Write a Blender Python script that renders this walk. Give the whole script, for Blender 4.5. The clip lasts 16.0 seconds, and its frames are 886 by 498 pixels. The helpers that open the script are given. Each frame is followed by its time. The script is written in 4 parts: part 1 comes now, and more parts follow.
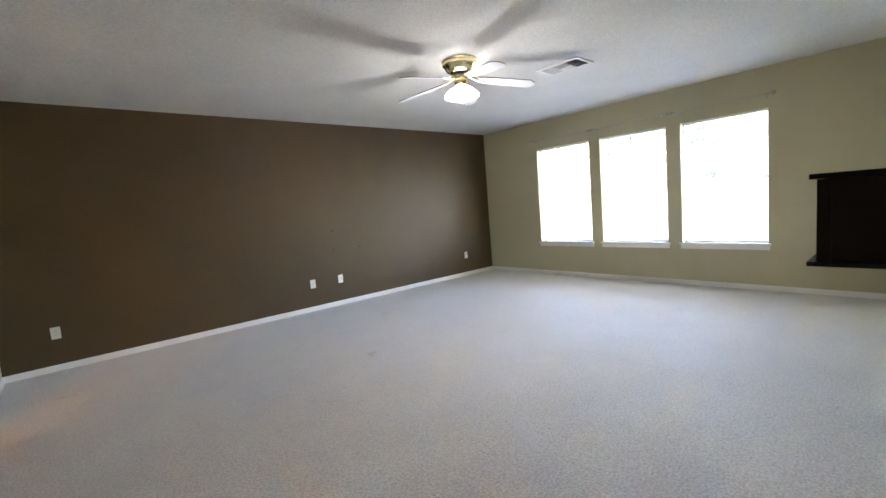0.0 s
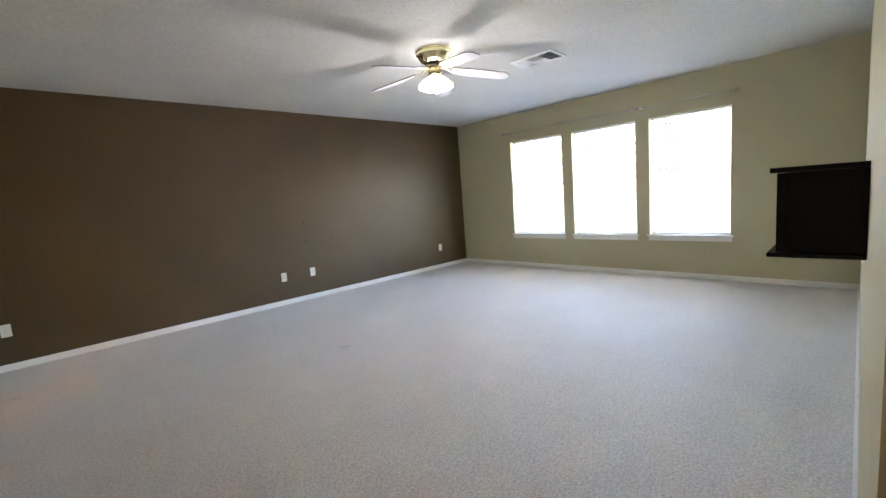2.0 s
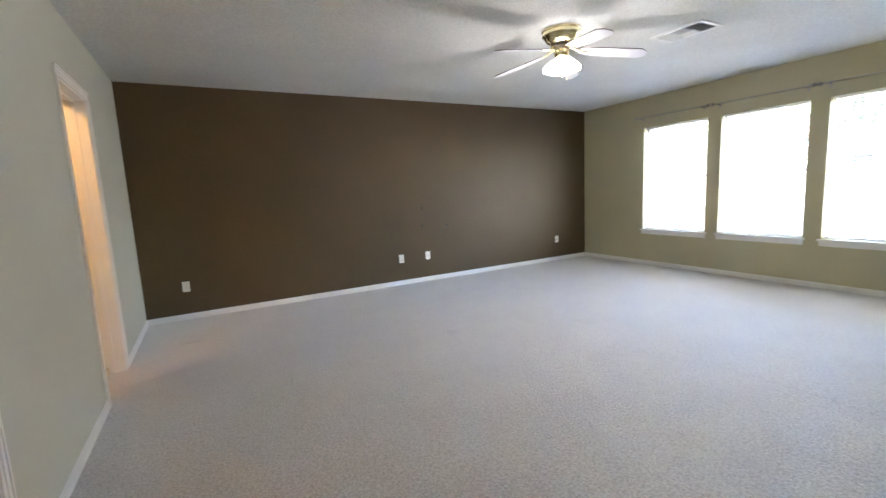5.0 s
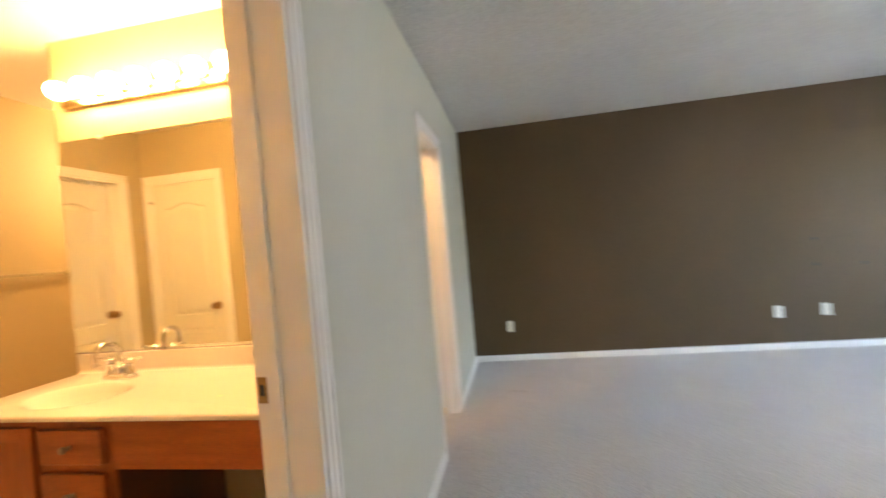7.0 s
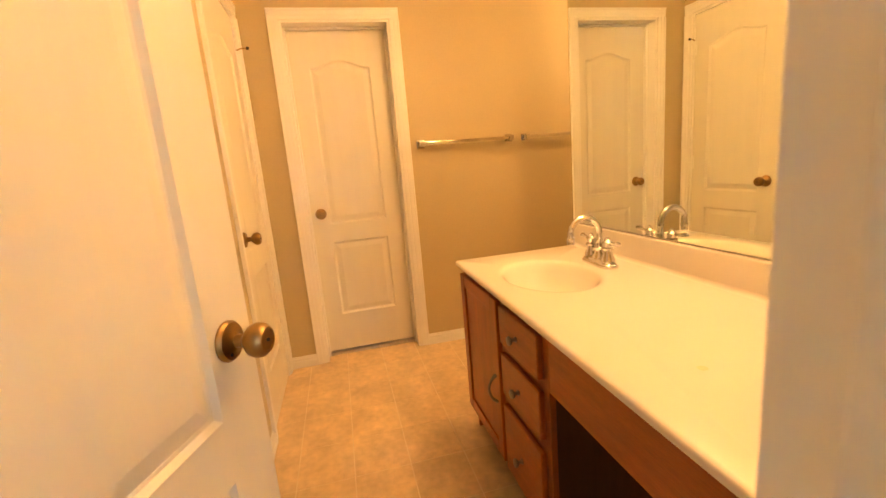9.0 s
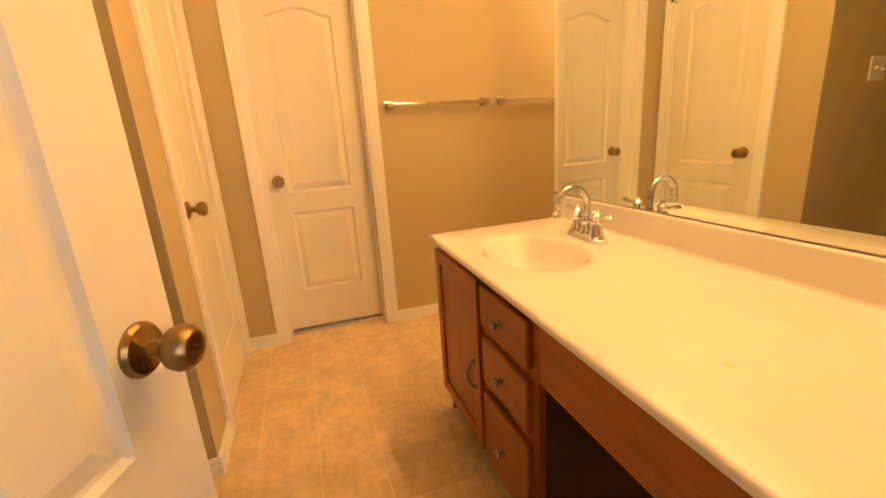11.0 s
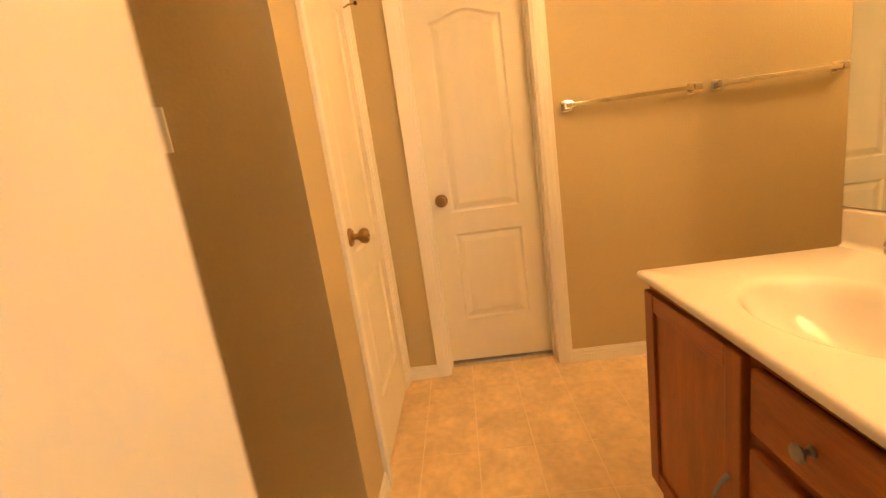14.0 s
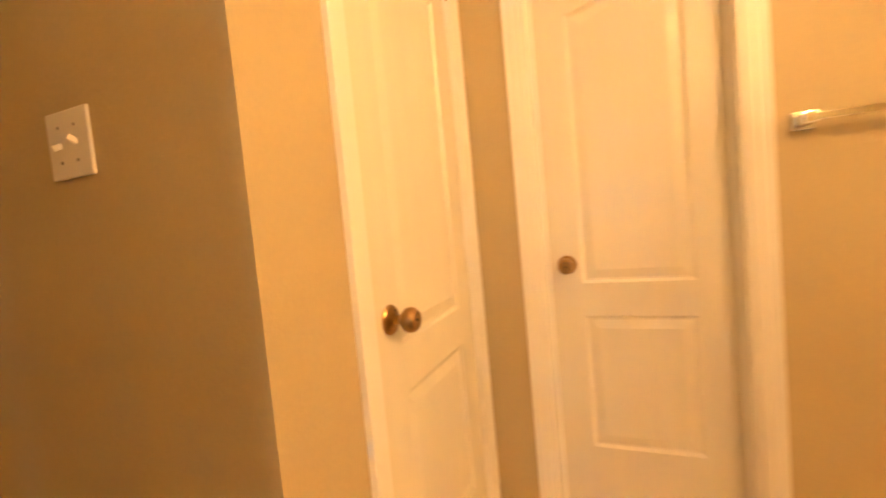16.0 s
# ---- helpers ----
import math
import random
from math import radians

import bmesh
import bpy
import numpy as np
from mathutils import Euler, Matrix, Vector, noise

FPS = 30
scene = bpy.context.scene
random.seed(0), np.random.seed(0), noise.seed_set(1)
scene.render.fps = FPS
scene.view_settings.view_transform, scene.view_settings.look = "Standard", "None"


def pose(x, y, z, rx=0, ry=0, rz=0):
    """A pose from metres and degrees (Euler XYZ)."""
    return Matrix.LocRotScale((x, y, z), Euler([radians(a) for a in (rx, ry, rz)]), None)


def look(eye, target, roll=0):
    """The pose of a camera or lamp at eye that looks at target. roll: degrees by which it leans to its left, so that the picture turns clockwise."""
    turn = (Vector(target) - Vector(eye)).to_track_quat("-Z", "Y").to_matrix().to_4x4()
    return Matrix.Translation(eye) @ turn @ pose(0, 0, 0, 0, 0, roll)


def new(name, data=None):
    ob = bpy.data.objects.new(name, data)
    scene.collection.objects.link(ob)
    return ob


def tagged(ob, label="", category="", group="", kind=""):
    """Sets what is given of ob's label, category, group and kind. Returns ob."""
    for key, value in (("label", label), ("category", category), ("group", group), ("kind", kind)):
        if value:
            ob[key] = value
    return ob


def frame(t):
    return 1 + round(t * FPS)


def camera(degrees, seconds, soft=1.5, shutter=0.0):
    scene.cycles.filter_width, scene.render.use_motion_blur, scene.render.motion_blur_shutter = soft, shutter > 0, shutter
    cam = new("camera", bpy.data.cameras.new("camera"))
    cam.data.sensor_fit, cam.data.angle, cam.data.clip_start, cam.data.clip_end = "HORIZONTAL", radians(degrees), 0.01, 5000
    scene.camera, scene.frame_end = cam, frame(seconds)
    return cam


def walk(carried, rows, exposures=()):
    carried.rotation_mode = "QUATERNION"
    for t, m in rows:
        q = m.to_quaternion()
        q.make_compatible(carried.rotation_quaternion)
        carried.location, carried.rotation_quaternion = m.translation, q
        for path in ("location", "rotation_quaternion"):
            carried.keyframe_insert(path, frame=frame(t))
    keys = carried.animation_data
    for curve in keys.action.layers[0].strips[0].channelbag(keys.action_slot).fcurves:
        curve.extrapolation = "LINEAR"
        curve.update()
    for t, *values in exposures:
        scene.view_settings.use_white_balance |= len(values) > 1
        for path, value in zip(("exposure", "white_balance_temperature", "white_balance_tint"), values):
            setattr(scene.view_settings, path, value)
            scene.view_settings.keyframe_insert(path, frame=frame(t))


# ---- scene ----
cam = camera(92.4, 16.0, 1.5, 0.5)
EXPOSURES = [(0.0, 5.46, 6550, 12), (5.5, 5.55, 6550, 12), (6.0, 5.63, 6550, 12), (6.5, 5.82, 6500, 11), (7.0, 5.86, 6450, 11), (7.5, 5.93, 6400, 11), (8.0, 5.95, 6200, 10), (8.5, 5.76, 6450, 10), (9.0, 5.52, 6750, 10), (11.5, 5.45, 6850, 10), (14.0, 5.43, 6850, 10), (15.0, 5.58, 6600, 10), (16.0, 5.66, 6400, 10)]
PATH = [
    (0, (0.165, 0.195, 1.243), (1.471, 1.696, 1.042), -4.62),
    (0.5, (0.167, 0.198, 1.242), (1.506, 1.669, 1.032), -4.62),
    (1, (0.169, 0.201, 1.241), (1.549, 1.632, 1.022), -4.44),
    (1.5, (0.171, 0.204, 1.24), (1.571, 1.613, 1.007), -4.24),
    (2, (0.173, 0.207, 1.239), (1.563, 1.624, 0.993), -4.36),
    (2.5, (0.175, 0.21, 1.238), (1.545, 1.645, 0.985), -4.15),
    (3, (0.177, 0.213, 1.237), (1.495, 1.694, 0.974), -3.91),
    (5.5, (0.245, 0.252, 1.25), (1.065, 2.06, 1.013), -3.5),
    (6, (0.157, 0.439, 1.226), (0.797, 2.326, 1.052), -5.1),
    (6.5, (0.087, 0.725, 1.263), (0.353, 2.705, 1.152), -6.7),
    (7, (0.083, 1.05, 1.265), (-0.255, 3.021, 1.251), -5.1),
    (7.5, (-0.033, 1.35, 1.25), (-1.043, 3.077, 1.259), -4.9),
    (8, (-0.223, 1.577, 1.246), (-1.736, 2.884, 1.181), -4.4),
    (8.5, (-0.371, 1.777, 1.216), (-2.226, 2.502, 1.038), -3.4),
    (9, (-0.473, 1.878, 1.176), (-2.385, 2.322, 0.793), -4.9),
    (11.5, (-0.638, 1.889, 1.141), (-2.437, 2.525, 0.542), -3.4),
    (12, (-0.632, 1.888, 1.122), (-2.397, 2.547, 0.452), -3.6),
    (12.5, (-0.675, 1.884, 1.129), (-2.469, 2.494, 0.488), -4.2),
    (13, (-0.77, 1.857, 1.154), (-2.66, 2.283, 0.655), -5.4),
    (13.5, (-0.883, 1.837, 1.159), (-2.844, 1.872, 0.763), -8.2),
    (14, (-1.01, 1.859, 1.152), (-2.965, 1.747, 0.745), -8.0),
    (14.5, (-1.135, 1.905, 1.139), (-3.089, 1.825, 0.719), -6.9),
    (15, (-1.305, 1.946, 1.136), (-3.275, 1.81, 0.819), -8.9),
    (15.5, (-1.488, 1.958, 1.132), (-3.458, 1.642, 0.988), -5.8),
    (16, (-1.682, 1.93, 1.129), (-3.528, 1.168, 1.012), -5.3),
]
walk(cam, [(t, look(eye, target, roll)) for t, eye, target, roll in PATH], EXPOSURES)

# ---------- world, sun, exposure ----------
world = bpy.data.worlds.new("world")
scene.world = world
world.use_nodes = True
wn = world.node_tree.nodes
sky = wn.new("ShaderNodeTexSky")
sky.sky_type = 'NISHITA'
sky.sun_disc = False
sky.sun_elevation = radians(61)
sky.sun_rotation = radians(189)
sky.air_density = 1.0
sky.dust_density = 1.5
world.node_tree.links.new(sky.outputs[0], wn["Background"].inputs[0])
wn["Background"].inputs[1].default_value = 0.15


def lamp(name, kind, m, energy, color=(1, 1, 1), **kw):
    data = bpy.data.lights.new(name, kind)
    data.energy, data.color = energy, color
    if "angle" in kw:
        data.angle = kw["angle"]
    if "radius" in kw:
        data.shadow_soft_size = kw["radius"]
    if "size" in kw:
        data.shape, data.size, data.size_y = 'RECTANGLE', kw["size"][0], kw["size"][1]
    ob = new(name, data)
    ob.matrix_world = m
    return ob


# high sun along the window wall, veiled by thin cloud
lamp("sun", 'SUN', look((-1, -6, 11), (0, 0, 0)), 4.0, (1.0, 0.96, 0.90), angle=radians(10))

# ---------- plan ----------
XE, XW, YN, YS, H = 6.205, -0.455, 5.727, 0.208, 2.5   # bedroom faces and ceiling
ZF = -0.045                                            # top of the carpet
SOUTH = pose(2.256, 0.208, 0, 0, 0, 0.86) @ pose(-2.256, -0.208, 0)   # the south wall runs slightly askew
XB = -0.625                                            # bathroom face of the shared wall
XF, YSIDE, XSW, YM, XSTUB = -3.147, 1.454, -2.137, 2.908, -2.222
BD0, BD1 = 1.370, 2.085                                # bathroom doorway
CD0, CD1 = 3.640, 4.330                                # closet doorway
DH = 2.04
WIN = [(3.600, 4.550), (2.494, 3.428), (1.398, 2.320)]
WZ0, WZ1 = 0.510, 2.050


# ---------- materials ----------
def mat(name, color, rough=0.5, metal=0.0, var=0.06, vscale=2.0, grain=0.0, gscale=200.0, bump=0.0, bscale=250.0,
        bdist=0.002, spec=0.5, stretch=None, random_each=0.0, bump2=0.0, b2scale=20.0, trans=0.0, stains=0.0):
    m = bpy.data.materials.new(name)
    m.use_nodes = True
    t = m.node_tree
    n, l = t.nodes, t.links
    b = n["Principled BSDF"]
    b.inputs["Roughness"].default_value = rough
    b.inputs["Metallic"].default_value = metal
    b.inputs["Specular IOR Level"].default_value = spec
    co = n.new("ShaderNodeTexCoord")
    vec = co.outputs["Object"]
    if random_each:
        own = n.new("ShaderNodeObjectInfo")
        add = n.new("ShaderNodeVectorMath")
        l.new(vec, add.inputs[0])
        l.new(own.outputs["Location"], add.inputs[1])
        vec = add.outputs["Vector"]
    if stretch:
        mp = n.new("ShaderNodeMapping")
        mp.inputs["Scale"].default_value = stretch
        l.new(vec, mp.inputs["Vector"])
        vec = mp.outputs["Vector"]

    def tex(scale, detail):
        x = n.new("ShaderNodeTexNoise")
        x.inputs["Scale"].default_value, x.inputs["Detail"].default_value = scale, detail
        l.new(vec, x.inputs["Vector"])
        return x.outputs["Fac"]

    def shade(prev, fac, amount):
        r = n.new("ShaderNodeMapRange")
        r.inputs["From Min"].default_value, r.inputs["From Max"].default_value = 0.25, 0.75
        r.inputs["To Min"].default_value, r.inputs["To Max"].default_value = 1 - amount, 1 + amount
        l.new(fac, r.inputs["Value"])
        v = n.new("ShaderNodeVectorMath")
        v.operation = 'SCALE'
        l.new(prev, v.inputs[0])
        l.new(r.outputs["Result"], v.inputs["Scale"])
        return v.outputs["Vector"]

    rgb = n.new("ShaderNodeRGB")
    rgb.outputs[0].default_value = (*color, 1)
    out = rgb.outputs[0]
    if var:
        out = shade(out, tex(vscale, 4), var)
    if grain:
        out = shade(out, tex(gscale, 3), grain)
    if random_each:
        info = n.new("ShaderNodeObjectInfo")
        out = shade(out, info.outputs["Random"], random_each)
    if stains:
        s = n.new("ShaderNodeMapRange")
        s.inputs["From Min"].default_value, s.inputs["From Max"].default_value = 0.66, 0.78
        s.inputs["To Min"].default_value, s.inputs["To Max"].default_value = 1.0, 1 - stains
        l.new(tex(1.7, 6), s.inputs["Value"])
        v = n.new("ShaderNodeVectorMath")
        v.operation = 'SCALE'
        l.new(out, v.inputs[0])
        l.new(s.outputs["Result"], v.inputs["Scale"])
        out = v.outputs["Vector"]
    l.new(out, b.inputs["Base Color"])
    height = None
    if bump:
        bp = n.new("ShaderNodeBump")
        bp.inputs["Strength"].default_value, bp.inputs["Distance"].default_value = bump, bdist
        l.new(tex(bscale, 3), bp.inputs["Height"])
        height = bp.outputs["Normal"]
    if bump2:
        bp = n.new("ShaderNodeBump")
        bp.inputs["Strength"].default_value, bp.inputs["Distance"].default_value = bump2, 0.01
        l.new(tex(b2scale, 2), bp.inputs["Height"])
        if height:
            l.new(height, bp.inputs["Normal"])
        height = bp.outputs["Normal"]
    if height:
        l.new(height, b.inputs["Normal"])
    if trans:
        b.inputs["Transmission Weight"].default_value = trans
    return m


def glow(name, color, strength):
    m = bpy.data.materials.new(name)
    m.use_nodes = True
    b = m.node_tree.nodes["Principled BSDF"]
    b.inputs["Base Color"].default_value = (0.9, 0.9, 0.9, 1)
    b.inputs["Emission Color"].default_value = (*color, 1)
    b.inputs["Emission Strength"].default_value = strength
    return m


M_BROWN = mat("brown_paint", (0.086, 0.054, 0.022), 0.55, var=0.08, vscale=1.5, bump=0.5, bscale=110, grain=0.08, gscale=60, spec=0.33)
M_KHAKI = mat("khaki_paint", (0.51, 0.468, 0.305), 0.6, var=0.03, vscale=1.2, bump=0.22, bscale=160, grain=0.02, gscale=90)
# Khaki lightened and greyed: window daylight on the west wall put into the colour.
M_KHAKI_LIT = mat("khaki_paint_window_lit", (0.575, 0.565, 0.48), 0.6, var=0.03, vscale=1.2, bump=0.22, bscale=160, grain=0.02, gscale=90)
M_TAN = mat("tan_paint", (0.510, 0.418, 0.243), 0.5, var=0.03, vscale=1.2, bump=0.5, bscale=95, grain=0.02, gscale=90)
M_CEIL = mat("popcorn_ceiling", (0.70, 0.695, 0.68), 0.95, var=0.05, vscale=1.3, grain=0.14, gscale=75, bump=0.7, bscale=75, bdist=0.008, spec=0.05)
M_BCEIL = mat("bathroom_ceiling_paint", (0.74, 0.71, 0.65), 0.8, var=0.03, bump=0.6, bscale=110, bdist=0.004, spec=0.2)
M_CARPET = mat("carpet_pile", (0.56, 0.525, 0.495), 0.52, var=0.06, vscale=2.4, grain=0.38, gscale=85, bump=0.95, bscale=85, bdist=0.012,
               spec=0.9, bump2=0.35, b2scale=14.0, stains=0.08)
M_CARPET.node_tree.nodes["Principled BSDF"].inputs["Sheen Weight"].default_value = 0.55
M_CARPET.node_tree.nodes["Principled BSDF"].inputs["Sheen Roughness"].default_value = 0.45
M_WHITE = mat("white_trim_paint", (0.84, 0.825, 0.79), 0.32, var=0.03, vscale=3, bump=0.06, bscale=60)
M_DOOR = mat("white_door_paint", (0.755, 0.725, 0.64), 0.30, var=0.025, vscale=2.5, bump=0.12, bscale=40, stretch=(6, 6, 0.6))
M_BLACKWOOD = mat("espresso_wood", (0.006, 0.0035, 0.0035), 0.45, spec=0.16, var=0.2, vscale=3, bump=0.1, bscale=60, stretch=(1, 8, 8))
M_OAK = mat("oak_stain", (0.36, 0.098, 0.020), 0.34, var=0.20, vscale=3.5, grain=0.14, gscale=30, bump=0.12, bscale=60, stretch=(8, 8, 1.1))
M_OAKH = mat("oak_stain_horizontal", (0.36, 0.098, 0.020), 0.34, var=0.20, vscale=3.5, grain=0.14, gscale=30, bump=0.12, bscale=60, stretch=(1.1, 8, 8))
# Oak darkened for inner panels; the shade of the knee space is in this colour.
M_OAK_SHADE = mat("oak_inside_shaded", (0.11, 0.036, 0.012), 0.55, var=0.15, vscale=4, grain=0.1, gscale=40, stretch=(9, 9, 0.9))
M_MARBLE = mat("cultured_marble", (0.83, 0.785, 0.72), 0.20, var=0.02, vscale=4, spec=0.5)
M_STAIN = mat("yellow_stain", (0.72, 0.60, 0.40), 0.3, var=0.1, vscale=60)
M_CHROME = mat("chrome", (0.72, 0.72, 0.73), 0.05, 1.0, var=0.02)
M_BRASS = mat("aged_brass", (0.33, 0.21, 0.085), 0.28, 1.0, var=0.2, vscale=30)
M_GOLD = mat("polished_brass", (0.78, 0.69, 0.42), 0.18, 1.0, var=0.06, vscale=10)
M_PEWTER = mat("dark_pewter", (0.33, 0.30, 0.27), 0.35, 1.0, var=0.1, vscale=20)
M_STEEL = mat("brushed_nickel", (0.46, 0.44, 0.42), 0.32, 1.0, var=0.05)
M_TILE = mat("vinyl_tile", (0.675, 0.505, 0.305), 0.34, var=0.17, vscale=8, grain=0.11, gscale=30, random_each=0.025, bump=0.1, bscale=40)
M_GROUT = mat("vinyl_joint", (0.78, 0.645, 0.455), 0.5, var=0.12, vscale=9)
M_ALU = mat("worn_aluminium", (0.60, 0.58, 0.55), 0.42, 1.0, var=0.12, vscale=30)
M_PLATE = mat("ivory_plastic", (0.76, 0.73, 0.66), 0.3, var=0.02)
M_SLOT = mat("dark_slot", (0.02, 0.02, 0.02), 0.6, var=0.0)
M_BLADE = mat("white_blade", (0.66, 0.66, 0.72), 0.35, var=0.03, bump=0.05, bscale=60)
M_BLADE_EDGE = mat("blade_edge", (0.14, 0.11, 0.10), 0.6, var=0.05)
M_VENT = mat("vent_enamel", (0.72, 0.72, 0.72), 0.4, var=0.03)
M_VINYL = mat("white_vinyl", (0.82, 0.82, 0.82), 0.4, var=0.02)
M_SLAT = mat("blind_slat", (0.84, 0.84, 0.84), 0.4, var=0.02)
M_GRASS = mat("dry_lawn", (0.185, 0.185, 0.145), 0.95, var=0.3, vscale=0.8, grain=0.3, gscale=20)
M_BRICKH = mat("neighbour_brick", (0.36, 0.24, 0.19), 0.9, var=0.15, vscale=2, grain=0.1, gscale=20)
M_ROOF = mat("grey_shingle", (0.14, 0.14, 0.15), 0.95, var=0.2, vscale=3, grain=0.2, gscale=15)
M_FENCE = mat("cedar_fence", (0.30, 0.26, 0.22), 0.9, var=0.2, vscale=3, stretch=(6, 6, 0.5), random_each=0.15)

M_DARKPANE = mat("dark_window_pane", (0.02, 0.022, 0.025), 0.12, var=0.0)
M_BARK = mat("bark", (0.12, 0.09, 0.07), 0.9, var=0.25, vscale=12, stretch=(4, 4, 0.6))
M_LEAF = mat("leaves", (0.055, 0.085, 0.030), 0.6, var=0.25, vscale=1.5, grain=0.2, gscale=9)

M_GLASS = bpy.data.materials.new("window_glass")
M_GLASS.use_nodes = True
g = M_GLASS.node_tree
gb = g.nodes["Principled BSDF"]
gb.inputs["Base Color"].default_value = (1, 1, 1, 1)
gb.inputs["Roughness"].default_value = 0.0
gb.inputs["IOR"].default_value = 1.02
gb.inputs["Transmission Weight"].default_value = 1.0

M_MIRROR = mat("mirror_silver", (0.80, 0.835, 0.75), 0.01, 1.0, var=0.0)
M_BULB = glow("frosted_bulb_lit", (1.0, 0.545, 0.21), 2.1)
M_FROST = glow("frosted_glass_lit", (1.0, 0.98, 0.96), 0.34)


# ---------- mesh helpers ----------
def bm_box(bm, x0, x1, y0, y1, z0, z1):
    vs = [bm.verts.new(p) for p in ((x0, y0, z0), (x1, y0, z0), (x1, y1, z0), (x0, y1, z0),
                                    (x0, y0, z1), (x1, y0, z1), (x1, y1, z1), (x0, y1, z1))]
    fs = [bm.faces.new([vs[i] for i in q]) for q in ((3, 2, 1, 0), (4, 5, 6, 7), (0, 1, 5, 4), (1, 2, 6, 5), (2, 3, 7, 6), (3, 0, 4, 7))]
    return vs, fs


def boxes(*bs, bevel=0.0, seg=2):
    bm = bmesh.new()
    for b in bs:
        bm_box(bm, *b)
    if bevel:
        bmesh.ops.bevel(bm, geom=bm.edges[:], offset=bevel, segments=seg, affect='EDGES', profile=0.6)
    return bm


def turned(profile, n=24, axis="z", at=(0, 0, 0)):
    """A turned shape from (radius, height) pairs."""
    bm = bmesh.new()
    rings = []
    for r, h in profile:
        ring = []
        for i in range(n):
            a = 2 * math.pi * i / n
            ring.append(bm.verts.new((r * math.cos(a), r * math.sin(a), h)))
        rings.append(ring)
    for a, b in zip(rings, rings[1:]):
        for i in range(n):
            bm.faces.new((a[i], a[(i + 1) % n], b[(i + 1) % n], b[i]))
    bm.faces.new(rings[0][::-1])
    bm.faces.new(rings[-1])
    if axis == "y":
        bmesh.ops.rotate(bm, verts=bm.verts, matrix=Matrix.Rotation(radians(-90), 3, 'X'))
    if axis == "x":
        bmesh.ops.rotate(bm, verts=bm.verts, matrix=Matrix.Rotation(radians(90), 3, 'Y'))
    bmesh.ops.translate(bm, verts=bm.verts, vec=at)
    return bm


def tube(points, radius, n=12):
    """A round tube along points; radius may be one number or one for each point."""
    bm = bmesh.new()
    pts = [Vector(p) for p in points]
    rads = radius if isinstance(radius, (list, tuple)) else [radius] * len(pts)
    rings = []
    up = Vector((0.137, 0.211, 1.0)).normalized()
    for i, p in enumerate(pts):
        d = (pts[min(i + 1, len(pts) - 1)] - pts[max(i - 1, 0)]).normalized()
        u = d.cross(up)
        if u.length < 0.05:
            u = d.cross(Vector((1, 0, 0)))
        u.normalize()
        v = d.cross(u).normalized()
        rings.append([bm.verts.new(p + rads[i] * (math.cos(2 * math.pi * k / n) * u + math.sin(2 * math.pi * k / n) * v)) for k in range(n)])
    for a, b in zip(rings, rings[1:]):
        for k in range(n):
            bm.faces.new((a[k], a[(k + 1) % n], b[(k + 1) % n], b[k]))
    bm.faces.new(rings[0][::-1])
    bm.faces.new(rings[-1])
    return bm


def mesh_of(name, bm, material, smooth=False):
    bmesh.ops.recalc_face_normals(bm, faces=bm.faces)
    me = bpy.data.meshes.new(name)
    bm.to_mesh(me)
    bm.free()
    me.materials.append(material)
    if smooth:
        for p in me.polygons:
            p.use_smooth = True
        me.set_sharp_from_angle(angle=radians(38))
    return me


def part(name, bm, material, parent, label="", smooth=False):
    ob = new(name, mesh_of(name, bm, material, smooth))
    ob.parent = parent
    if label:
        ob["label"] = label
    return ob


def solid(name, bm, material, label, category, kind="", group="", smooth=False):
    return tagged(new(name, mesh_of(name, bm, material, smooth)), label, category, group, kind)


def thing(name, label, category, at=(0, 0, 0), kind="", group="", rz=0):
    e = new(name)
    e.matrix_world = pose(*at, 0, 0, rz)
    return tagged(e, label, category, group, kind)


def structure(name, bm, material, label, category="wall"):
    return solid(name, bm, material, label, category, "structure")


def cuts(lo, hi, z0, z1, openings):
    """Rectangles (a0, a1, z0, z1) that fill a wall round its openings (a0, a1, z0, z1)."""
    out, a = [], lo
    for o0, o1, b0, b1 in sorted(openings):
        if o0 > a:
            out.append((a, o0, z0, z1))
        if b0 > z0:
            out.append((o0, o1, z0, b0))
        if b1 < z1:
            out.append((o0, o1, b1, z1))
        a = o1
    out.append((a, hi, z0, z1))
    return out


def wall_x(x0, x1, lo, hi, openings=(), z1=H, z0=-0.05):
    return boxes(*[(x0, x1, a, b, c, d) for a, b, c, d in cuts(lo, hi, z0, z1, openings)])


def wall_y(y0, y1, lo, hi, openings=(), z1=H, z0=-0.05):
    return boxes(*[(a, b, y0, y1, c, d) for a, b, c, d in cuts(lo, hi, z0, z1, openings)])


# ---------- bedroom shell ----------
structure("wall_north", wall_y(YN, YN + 0.14, XW - 0.14, XE + 0.16), M_BROWN, "dark brown painted bedroom accent wall with light orange-peel texture")
structure("wall_east", wall_x(XE, XE + 0.16, YS - 0.14, YN, [(a, b, WZ0, WZ1) for a, b in WIN]), M_KHAKI, "khaki painted bedroom wall with three windows")
structure("wall_south", wall_y(YS - 0.14, YS, 0.95, XE), M_KHAKI, "khaki painted bedroom wall with outlets and a wall cabinet").matrix_world = SOUTH
structure("wall_west", wall_x(-0.525, XW, -1.4, YN, [(BD0, BD1, -0.05, DH), (CD0, CD1, -0.05, DH)]), M_KHAKI_LIT, "bedroom wall with two doorways, khaki paint lightened and greyed for window light")
structure("wall_hall_east", wall_x(0.955, 1.09, -1.4, YS - 0.155), M_KHAKI, "khaki painted wall of the entry hall")
